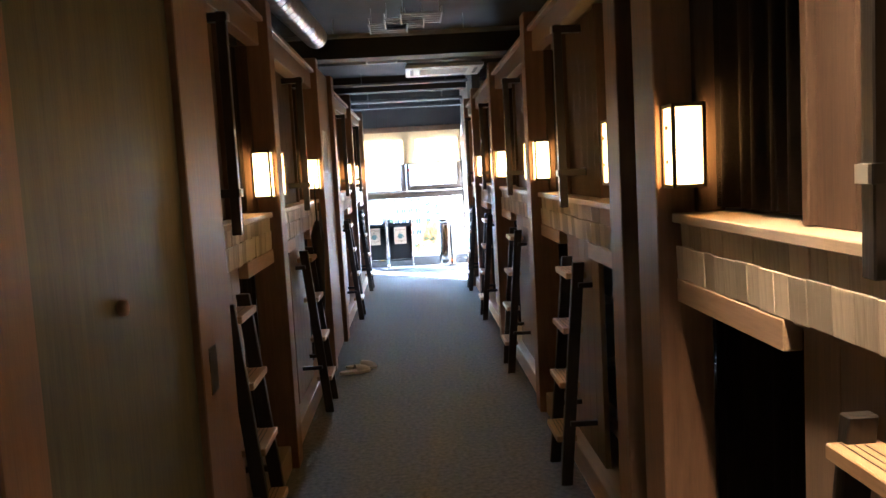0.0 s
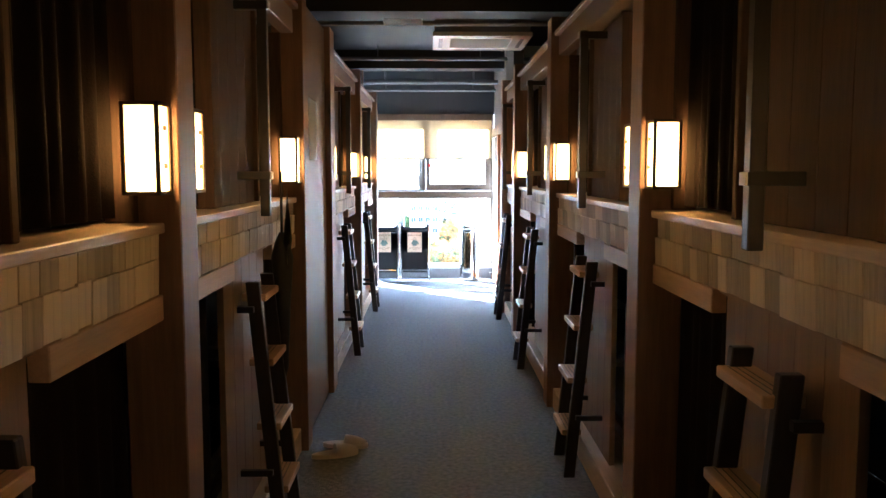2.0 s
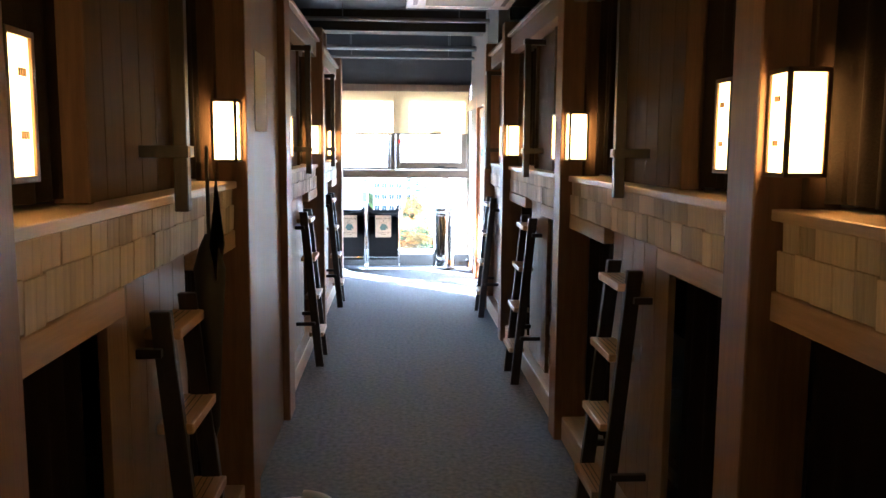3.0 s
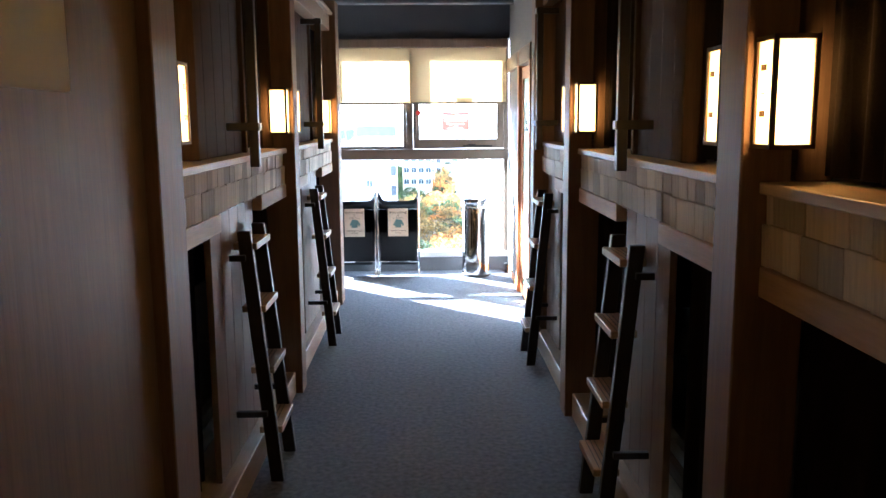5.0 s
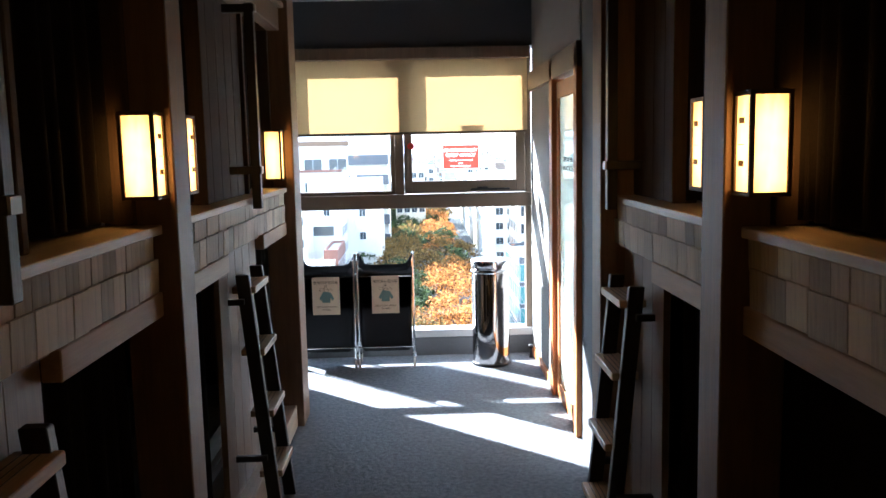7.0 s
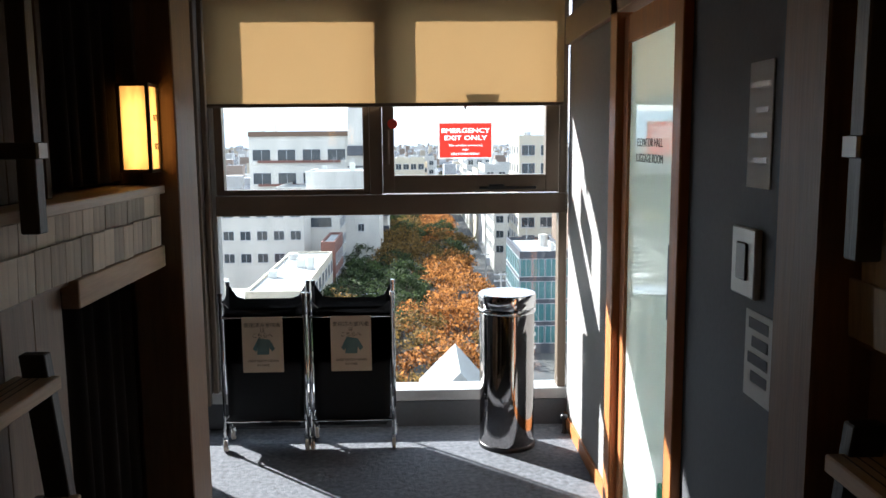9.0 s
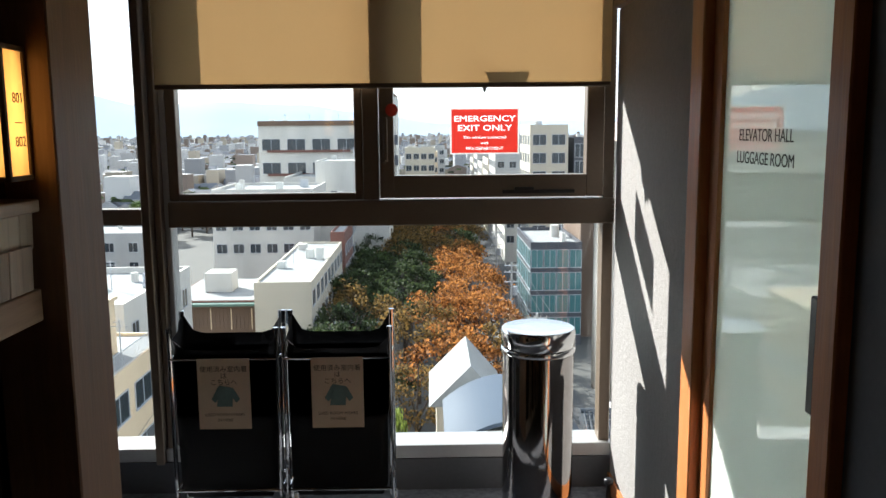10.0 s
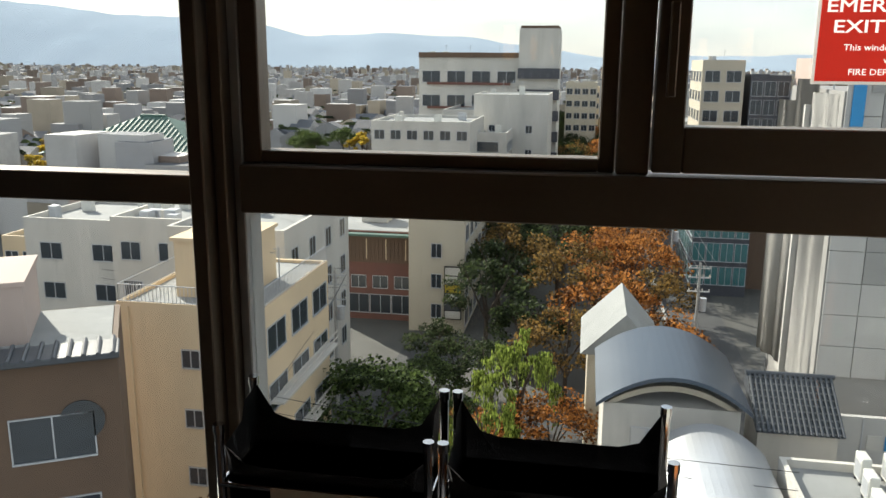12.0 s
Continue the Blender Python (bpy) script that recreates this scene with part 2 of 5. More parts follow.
setting("wall_alcove_return", boxes((WALL_L, XL - 0.17, 11.83, 11.93, 0, CEIL)), M_PILLAR, "brown boarded end of the bunk row", "wall")
setting("wall_header", boxes((-3.2, 3.4, YW - 0.10, YW + 0.10, 2.36, CEIL)), M_DARKWALL, "dark painted wall above the window", "wall")
# opening into the hall is added, so daylight reaches the door glass
setting("wall_window_east", boxes((XE + .12, 1.24, YW - .02, YW + .14, 0.14, 2.36), (3.2, 3.4, YW - .02, YW + .14, .14, 2.36), (1.24, 3.2, YW - .02, YW + .14, .14, .16)), M_HALL, "plain hall wall with an opening added to admit daylight", "wall")
setting("wall_under_window", boxes((-1.62, 3.4, YW - 0.06, YW + 0.14, 0, 0.14)), M_DARKWALL, "dark low upstand under the window", "wall")
setting("wall_end", boxes((XE, XE + 0.12, 12.26, YW - 0.06, 0, 2.02), (XE, XE + 0.12, 11.40, YW - 0.1, 2.16, CEIL), bevel=0), M_GREYWALL, "grey textured wall in low sun beside the window", "wall")
setting("trim_end", boxes((XE - 0.012, XE - 0.001, 12.27, YW - 0.07, 0, 0.07)), M_ORANGE, "orange cedar skirting", "trim")
setting("wall_switch", boxes((1.02, 1.13, 10.47, 11.36, 0, CEIL)), M_DARKWALL, "dark grey wall with a switch panel", "wall")


def lamp(side, y, towards, set_back=0.02, numbers=(), tall=0.245):
    """A paper box lamp in a dark wood frame, in the angle of a pillar."""
    face = XL if side < 0 else XR
    ob = thing("wall_lamp", (face, y, 1.732 - tall), "lit paper box lamp in dark wood frame beside a pillar", "lamp", "bunk lamps")
    w, d, h = 0.10, 0.105, tall
    s = side
    t = towards
    xa, xb = s * set_back, s * (w + set_back)
    part("shade", boxes((min(xa, xb) + .006, max(xa, xb) - .006, min(0, t * d) + .006, max(0, t * d) - .006, .006, h - .006)), M_SHADE, ob, "glowing warm paper shade")
    e = 0.011
    for x in (xa, xb - s * e):
        for yy in (0, t * (d - e)):
            x0, x1, y0, y1 = min(x, x + s * e), max(x, x + s * e), min(yy, yy + t * e), max(yy, yy + t * e)
            part("corner_post", boxes((x0, x1, y0, y1, 0, h), bevel=0.001), M_LAMPWOOD, ob)
    for z in (0, h - e):
        part("rim", boxes((min(xa, xb), max(xa, xb), min(0, t * d), max(0, t * d), z, z + e), bevel=0.001), M_LAMPWOOD, ob)
    xf = xa - s * 0.0005
    for z, w_ in zip((.075, .165), numbers):
        text("number", w_, .03, pose(xf - s * .0012, t * .0525, z + .006, 90, 0, 90 if s < 0 else -90), M_LAMPWOOD, ob, "printed bunk number")
    for z in (0.12,) if numbers else (0.07, 0.12, 0.17):
        for q in range(4 if z != .12 else 1):
            ya = .040 + q * .008
            yb = ya + (.004 if z != .12 else .026)
            part("number_bar", boxes((xf - .001, xf + .001, min(t * ya, t * yb), max(t * ya, t * yb), z, z + (.002 if z == .12 else .014))), M_LAMPWOOD, ob, "small dark printed number")
    return ob


def pillar(side, y0, y1, material=M_PILLAR, top=2.52, deep=0.165):
    face = XL if side < 0 else XR
    ob = part("pillar", boxes((min(face, face + side * deep), max(face, face + side * deep), y0, y1, 0, top), bevel=0.004), material)
    return tagged(ob, "brown cedar pillar between two bunk bays", "pillar", "bunk pillars")


def ladder(side, y):
    face = XL if side < 0 else XR
    ob = thing("bunk_ladder", (face, y, 0), "black wooden bunk ladder with four oak treads", "ladder", "bunk ladders")
    s = side
    H, foot, head = 1.10, -s * 0.06, s * 0.045
    for k in (-1, 1):
        bm = bmesh.new()
        box(bm, -0.028, 0.028, k * .165 - .017, k * .165 + .017, 0, 1, 0.003)
        sh = Matrix(((1, 0, head - foot, foot), (0, 1, -k * 0.02, 0), (0, 0, H, 0), (0, 0, 0, 1)))
        bmesh.ops.transform(bm, matrix=sh, verts=bm.verts[:])
        part("stringer", bm, M_BLACKWOOD, ob)
    for z in (0.21, 0.48, 0.75, 1.02):
        x = foot + (head - foot) * z / H
        tr = part("tread", boxes((x - .055, x + .045, -.148, .148, z, z + .03), bevel=0.003), M_TREAD, ob, "pale oak tread")
        for g in (-.03, -.012, .006):
            part("groove", boxes((x + g - .0015, x + g + .0015, -.14, .14, z + .0295, z + .0306)), M_BLACKWOOD, tr)
    for z in (0.30, 0.98):
        x = foot + (head - foot) * z / H
        part("wall_bracket", boxes((min(x, s * .11), max(x, s * .11), -.20, -.175, z, z + .025), bevel=0.002), M_STEELBLACK, ob)
        part("wall_bracket", boxes((min(x, s * .11), max(x, s * .11), .175, .20, z, z + .025), bevel=0.002), M_STEELBLACK, ob)
    return ob


def grab_post(side, y):
    face = XL if side < 0 else XR
    s = side
    ob = thing("grab_post", (face, y, 1.36), "black square grab post on two steel brackets", "handrail", "grab posts")
    part("post", boxes((-.02 + s * .02, .02 + s * .02, -.02, .02, 0, 0.90), bevel=0.003), M_BLACKWOOD, ob)
    for z in (.155, .86):
        part("bracket", boxes((min(-s * .004, s * .16), max(-s * .004, s * .16), -.022, .022, z, z + .035), bevel=0.002), M_STEELBLACK, ob)
        part("end_cap", boxes((min(-s * .004, -s * .010), max(-s * .004, -s * .010), -.02, .02, z + .002, z + .033)), M_ALU, ob, "bare metal end cap")
    return ob


def curtain_bm(y0, y1, z0, z1, x, depth=0.014, waves=1.0):
    bm = bmesh.new()
    n = max(24, int((y1 - y0) / 0.009 * waves))
    rows = []
    for z in (z0, (z0 + z1) / 2, z1):
        row = []
        for k in range(n + 1):
            u = k / n
            ww = depth * (math.sin(u * (y1 - y0) * 62 * waves) + 0.5 * math.sin(u * (y1 - y0) * 27 * waves + 1.3)) * (1.15 - 0.3 * (z - z0) / (z1 - z0))
            row.append(bm.verts.new((x + ww, y0 + (y1 - y0) * u, z)))
        rows.append(row)
    for a, b in zip(rows, rows[1:]):
        for k in range(n):
            bm.faces.new((a[k], a[k + 1], b[k + 1], b[k])).smooth = True
    bmesh.ops.solidify(bm, geom=bm.faces[:], thickness=0.003)
    return bm


SHINGLES = {}


def shingle_mesh(w):
    w = round(w, 2)
    if w not in SHINGLES:
        SHINGLES[w] = mesh_of("shingle", boxes((-.004, .004, -w / 2 + .0012, w / 2 - .0012, 0, .098), bevel=0.0012), M_SHINGLE)
    return SHINGLES[w]


PENDING = []


def bay(side, y0, y1, opens, panel):
    """A double bunk: opens are the (y0, y1) of its curtained openings, panel the (y0, y1) of the board between them."""
    face = XL if side < 0 else XR
    s = side
    yc = (y0 + y1) / 2
    ob = thing("double_bunk", (face, yc, 0), "built-in wooden double bunk with dark curtains and shingled fascia", "bunk bed", "bunk bays")
    a, b = y0 - yc, y1 - yc

    def bx(d0, d1, ya, yb, za, zb):
        return (min(s * d0, s * d1), max(s * d0, s * d1), ya, yb, za, zb)
    part("ledge", boxes(bx(0.045, 0.24, a, b, 1.382, 1.41), bevel=0.003), M_LEDGE, ob, "worn ledge board of the upper bunk")
    fas = part("fascia", boxes(bx(0.08, 0.115, a, b, 1.20, 1.381)), M_PANEL, ob)
    PENDING.append((fas, s, a, b))
    part("base_sill", boxes(bx(0.04, 0.26, a, b, 0.0, 0.13), bevel=0.004), M_LEDGE, ob, "pale sill board of the lower bunk")
    part("top_beam", boxes(bx(0.05, 0.12, a, b, 2.28, 2.40), bevel=0.004), M_PANEL, ob)
    part("cornice", boxes(bx(0.02, 0.14, a, b, 2.402, 2.43), bevel=0.004), M_PILLAR, ob)
    part("top_panel", boxes(bx(0.12, 1.15, a, b, 2.36, 2.40)), M_PANEL, ob)
    p0, p1 = panel[0] - yc, panel[1] - yc
    n = max(2, round((p1 - p0) / 0.145))
    for k in range(n):
        u0, u1 = p0 + (p1 - p0) * k / n, p0 + (p1 - p0) * (k + 1) / n
        part("wall_board", boxes(bx(0.10, 0.125, u0 + .001, u1 - .001, 0.132, 1.199), bevel=0.0015), M_PANEL, ob)
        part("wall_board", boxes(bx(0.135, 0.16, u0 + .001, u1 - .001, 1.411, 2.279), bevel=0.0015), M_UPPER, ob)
    for o0, o1 in opens:
        o0, o1 = o0 - yc, o1 - yc
        part("header_board", boxes(bx(0.055, 0.10, o0, o1, 1.14, 1.212), bevel=0.003), M_HEADER, ob, "pale header board over the opening")
        for e in ((o0, o0 + .03), (o1 - .03, o1)):
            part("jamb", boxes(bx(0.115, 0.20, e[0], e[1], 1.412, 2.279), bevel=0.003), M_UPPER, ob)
        part("curtain", curtain_bm(o0 + .02, o1 - .02, 1.425, 2.27, s * 0.18), M_CURTAIN, ob, "dark brown pleated curtain of the upper bunk")
        part("curtain", curtain_bm(o0 + .01, o1 - .01, 0.15, 1.15, s * 0.17), M_CURTAIN, ob, "dark brown pleated curtain of the lower bunk")
    for z in (0.13, 1.25):
        part("bed_base", boxes(bx(0.26, 1.15, a, b, z, z + .05)), M_PANEL, ob)
        part("mattress", boxes(bx(0.28, 1.12, a + .02, b - .02, z + .05, z + .15), bevel=0.02), M_MATTRESS, ob)
    return ob


# left row
tagged(part("pillar", boxes((XL - .165, XL, 2.18, 2.33, 0, 2.52), bevel=.004), M_PILLAR), "brown cedar pillar beside the sliding door", "pillar", "bunk pillars")
for y0, y1 in ((3.66, 3.81), (5.86, 6.01), (7.06, 7.28), (9.40, 9.55), (11.70, 11.93)):
    pillar(-1, y0, y1)
bay(-1, 2.33, 3.66, [(2.98, 3.66)], (2.33, 2.98))
bay(-1, 3.81, 5.86, [(3.81, 4.48), (5.22, 5.86)], (4.48, 5.22))
bay(-1, 7.28, 9.40, [(7.28, 7.92), (8.70, 9.40)], (7.92, 8.70))
bay(-1, 9.55, 11.70, [(9.55, 10.25), (11.0, 11.70)], (10.25, 11.0))
for y in (2.63, 4.885, 8.40, 10.58):
    ladder(-1, y)
for y in (2.663, 4.915, 8.43, 10.715):
    grab_post(-1, y)
for y in (3.66, 5.86, 9.40):
    lamp(-1, y, -1)
lamp(-1, 11.70, -1, 0.05, ("802", "801"), 0.28)
for y in (3.81, 9.55):
    lamp(-1, y, 1, 0.0)
lamp(-1, 7.28, 1, 0.0, ("808", "807"))
# plain boarded stretch with a notice
setting("wall_boarded", boxes((XL - .10, XL - .04, 6.01, 7.06, 0, 2.5)), M_PANEL, "plain brown boarded wall between bunk bays", "wall")
# right row
for y0, y1 in ((1.72, 1.94), (2.15, 2.32), (4.39, 4.55), (6.69, 6.85), (8.96, 9.11), (10.30, 10.46)):
    pillar(1, y0, y1)
# black panel stands in for the shade deep in this gap
setting("wall_slot", boxes((XR + .16, XR + .2, 1.94, 2.15, 0, 2.5)), M_BLACKWOOD, "black panel put in for the dark gap between two pillars", "wall")
bay(1, -0.50, 1.72, [(-0.50, 0.22), (1.0, 1.72)], (0.22, 1.0))
bay(1, 2.32, 4.39, [(2.32, 3.0), (3.75, 4.39)], (3.0, 3.75))
bay(1, 4.55, 6.69, [(4.55, 5.25), (5.98, 6.69)], (5.25, 5.98))
bay(1, 6.85, 8.96, [(6.85, 7.53), (8.14, 8.96)], (7.53, 8.14))
bay(1, 9.11, 10.30, [(9.11, 9.76)], (9.76, 10.30))
for y in (0.53, 3.34, 5.62, 7.905, 10.06):
    ladder(1, y)
for y in (0.564, 3.374, 5.651, 7.935, 10.20):
    grab_post(1, y)
for y in (1.72, 4.39, 6.69, 8.96):
    lamp(1, y, -1)
for y in (2.32, 4.55, 6.85, 9.11):
    lamp(1, y, 1, 0.0)


# sliding wooden door at the start of the left row
def wood_door():
    ob = thing("sliding_door", (XL + .05, 1.3, 0), "grey-green stained wooden sliding door in reddish frame, closed", "door")
    part("leaf", boxes((-.07, -.035, -.62, .45, .01, 2.3), bevel=.003), M_GREENDOOR, ob, "grey-green stained door leaf")
    stile = part("stile", boxes((-.075, -.012, .45, .80, .01, 2.3), bevel=.004), M_PILLAR, ob, "reddish brown stile")
    part("finger_pull", boxes((-.0125, -.010, .53, .62, .91, 1.06), bevel=.001), M_STEELBLACK, stile, "black recessed finger pull")
    part("knob", lathe(bmesh.new(), [(.012, -.02), (.02, 0), (.018, .012), (.006, .016)], 20), M_HEADER, ob, "round wooden knob").matrix_basis = pose(-.03, -.13, 1.30, 0, 90, 0)
    part("frame_post", boxes((-.16, -.0, -.78, -.62, 0, 2.4), bevel=.004), M_PILLAR, ob)
    part("frame_head", boxes((-.16, 0.0, -.78, .80, 2.302, 2.52), bevel=.004), M_PILLAR, ob)


wood_door()
setting("wall_start_left", boxes((XL - .12, XL - .02, -3.2, .52, 0, 2.5)), M_PANEL, "plain brown boarded wall at the aisle's start", "wall")
setting("wall_start_right", boxes((XR + .02, XR + .12, -3.2, -.50, 0, 2.5)), M_PANEL, "plain brown boarded wall at the aisle's start", "wall")


# glass sliding door and its frame
def glass_door():
    ob = thing("glass_sliding_door", (XE, 11.8, 0), "glass sliding door with orange cedar frame, closed, frosted below", "door")
    part("frame_post", boxes((-.03, .12, .36, .46, 0, 2.14), bevel=.004), M_ORANGE, ob)
    part("frame_post", boxes((-.03, .12, -.44, -.36, 0, 2.14), bevel=.004), M_ORANGE, ob)
    part("frame_head", boxes((-.03, .12, -.44, 1.46, 2.02, 2.158), bevel=.004), M_PANEL, ob, "brown head rail")
    leaf = part("leaf_frame", boxes((.0, .035, .29, .36, .0, 2.0), (.0, .035, -.36, -.30, .0, 2.0), (.0, .035, -.30, .29, 1.90, 2.0), (.0, .035, -.30, .29, .0, .10), bevel=.002), M_ORANGE, ob, "orange cedar door leaf frame")
    g = part("pane", boxes((.012, .02, -.30, .29, .10, 1.90)), M_FROST, leaf, "frosted glass pane")
    part("pull_handle", boxes((-.02, .0, -.345, -.315, .98, 1.22), bevel=.003), M_STEELBLACK, leaf, "black pull handle")
    part("floor_tag", boxes((-.016, -.001, -.36, -.26, .30, .42), bevel=.004), M_GREEN, leaf, "green plastic door tag")
    for z, w in ((1.53, "ELEVATOR HALL"), (1.475, "LUGGAGE ROOM")):
        text("lettering", w, .042, pose(.009, 0.02, z, 90, 0, -90), M_INK, leaf, "dark lettering")
    return ob


glass_door()
# unseen hall surfaces, made pale to bounce daylight onto the frosted door
setting("wall_hall_east", boxes((3.27, 3.4, 11.37, YW - .03, 0, CEIL - .01)), M_HALL, "pale hall wall, added to brighten the glass door from behind", "wall")
setting("wall_hall", boxes((1.13, 3.4, 11.25, 11.36, 0, CEIL)), M_HALL, "pale hall wall, added to brighten the glass door from behind", "wall")


# floor and ceiling here are added reflectors for the door glass
setting("floor_hall", boxes((1.14, 3.265, 11.37, YW - .07, 0, .006)), M_HALL, "pale hall floor, added to bounce daylight onto the glass door", "floor")
setting("ceiling_hall", boxes((1.14, 3.265, 11.37, YW - .11, 2.55, 2.58)), M_HALL, "white hall ceiling, added to bounce daylight onto the glass door", "ceiling")


def switch_panel():
    ob = thing("switch_panel", (1.02, 10.9, 1.17), "grey wall switch panel with dark rocker", "switch")
    part("plate", boxes((-.018, 0, -.07, .07, 0, .165), bevel=.004), M_ALU, ob)
    part("rocker", boxes((-.024, -.018, -.03, .03, .04, .13), bevel=.003), M_STEELBLACK, ob, "dark rocker")


switch_panel()
for z0, z1, ya, yb, nm in ((1.43, 1.72, 10.80, 10.93, "pale printed notice sheet"), (0.93, 1.14, 10.75, 10.90, "printed notice sheet with dark pictures")):
    ob = tagged(part("notice", boxes((1.016, 1.0185, ya, yb, z0, z1)), M_WHITEPAPER), nm + " on the dark wall", "notice", "wall notices")
    for k in range(4):
        zz = z1 - (k + 1) * (z1 - z0) / 5
        part("print_bar", boxes((1.015, 1.016, ya + .02, yb - .02 - .02 * (k % 2), zz, zz + (.012 if z0 > 1.2 else .026))), M_ALU if z0 > 1.2 else M_DARKWALL, ob)
ob = tagged(part("notice", boxes((XL - .0395, XL - .037, 6.30, 6.62, 1.62, 1.98)), M_WHITEPAPER), "pale notice poster on the boarded wall", "notice", "wall notices")


# ---- window ----
def window():
    f = YW
    win = thing("window_1", (0, f, 0), "wide bronze aluminium window with transom and opening light", "window", kind="structure")

    def wp(nm, *d, m=M_BRONZE, bevel=.003, label=""):
        d = [(x0, x1, y0 - f, y1 - f, z0, z1) for x0, x1, y0, y1, z0, z1 in d]
        return part(nm, boxes(*d, bevel=bevel), m, win, label)
    wp("transom", (-.832, XE, f - .05, f + .06, 1.156, 1.262))
    wp("transom", (-1.62, -.935, f - .03, f + .05, 1.165, 1.232))
    wp("mullion", (-.93, -.895, f - .09, f + .07, .14, 2.36), (-.889, -.862, f - .05, f + .07, .14, 2.36), m=M_BRONZE)
    wp("mullion", (-.857, -.834, f - .02, f + .07, .14, 2.36), m=M_ALU)
    wp("mullion", (-.025, .04, f - .035, f + .05, 1.264, 2.36))
    wp("side_post", (.975, XE, f - .03, f + .06, .14, 2.36))
    wp("head", (-1.62, XE, f - .05, f + .06, 2.26, 2.36))
    wp("sill", (-1.62, XE, f - .058, f + .10, .142, .20), m=M_ALU, label="pale aluminium sill")
    wp("fixed_light_frame", (-.832, -.79, f - .02, f + .04, 1.264, 2.25), (-.06, -.027, f - .02, f + .04, 1.264, 2.25), (-.79, -.06, f - .02, f + .04, 1.264, 1.292), m=M_BRONZE)
    sash = wp("sash_frame", (.045, .104, f - .045, f + .03, 1.27, 2.25), (.90, .972, f - .045, f + .03, 1.27, 2.25), (.104, .90, f - .045, f + .03, 1.27, 1.362), label="bronze sash of the opening light")
    h = part("sash_handle", boxes((.062, .080, -.075, -.055, 1.42, 1.60), (.064, .078, -.056, -.044, 1.47, 1.50), bevel=.003), M_BRONZE, sash)
    part("stay", boxes((.55, .85, -.056, -.046, 1.285, 1.30), (.60, .68, -.062, -.05, 1.296, 1.312), bevel=.002), M_STEELBLACK, sash)
    st = part("red_sticker", lathe(bmesh.new(), [(.026, 0), (.026, .002)], 24), M_RED, sash, "round red sticker")
    st.matrix_basis = pose(.098, -.047, 1.63, 90, 0, 0)
    for nm, d in (("pane", (-.834, .976, f, f + .008, .20, 1.156)), ("pane", (-.79, -.06, f, f + .008, 1.292, 2.25)), ("pane", (.104, .90, f - .004, f + .004, 1.362, 2.25)),
                  ("pane", (-1.62, -.93, f, f + .008, .20, 1.165)), ("pane", (-1.62, -.93, f, f + .008, 1.232, 2.26))):
        g = wp(nm, d, m=M_GLASS, bevel=0, label="clear glass pane")
        g.visible_shadow = False


window()


def blind():
    ob = thing("roller_blind", (0, YW - .06, 1.73), "beige cloth roller blind half down over the window", "blind")
    n = 24
    part("cloth", boxes((-.845, .985, -.0275, -.0265, .0, .60)), M_BLIND, ob, "sunlit beige cloth")
    part("bottom_bar", boxes((-.845, .985, -.033, -.021, -.014, .006), bevel=.003), M_BRONZE, ob)
    part("roller_box", boxes((-.86, 1.0, -.075, -.005, .54, .63), bevel=.006), M_PANEL, ob, "brown box round the roller")
    bm = bmesh.new()
    for k in range(60):
        bmesh.ops.create_icosphere(bm, subdivisions=1, radius=.0028, matrix=Matrix.Translation((1.0, -.045, .5 - k * .018)))
    part("bead_chain", bm, M_ALU, ob)


blind()


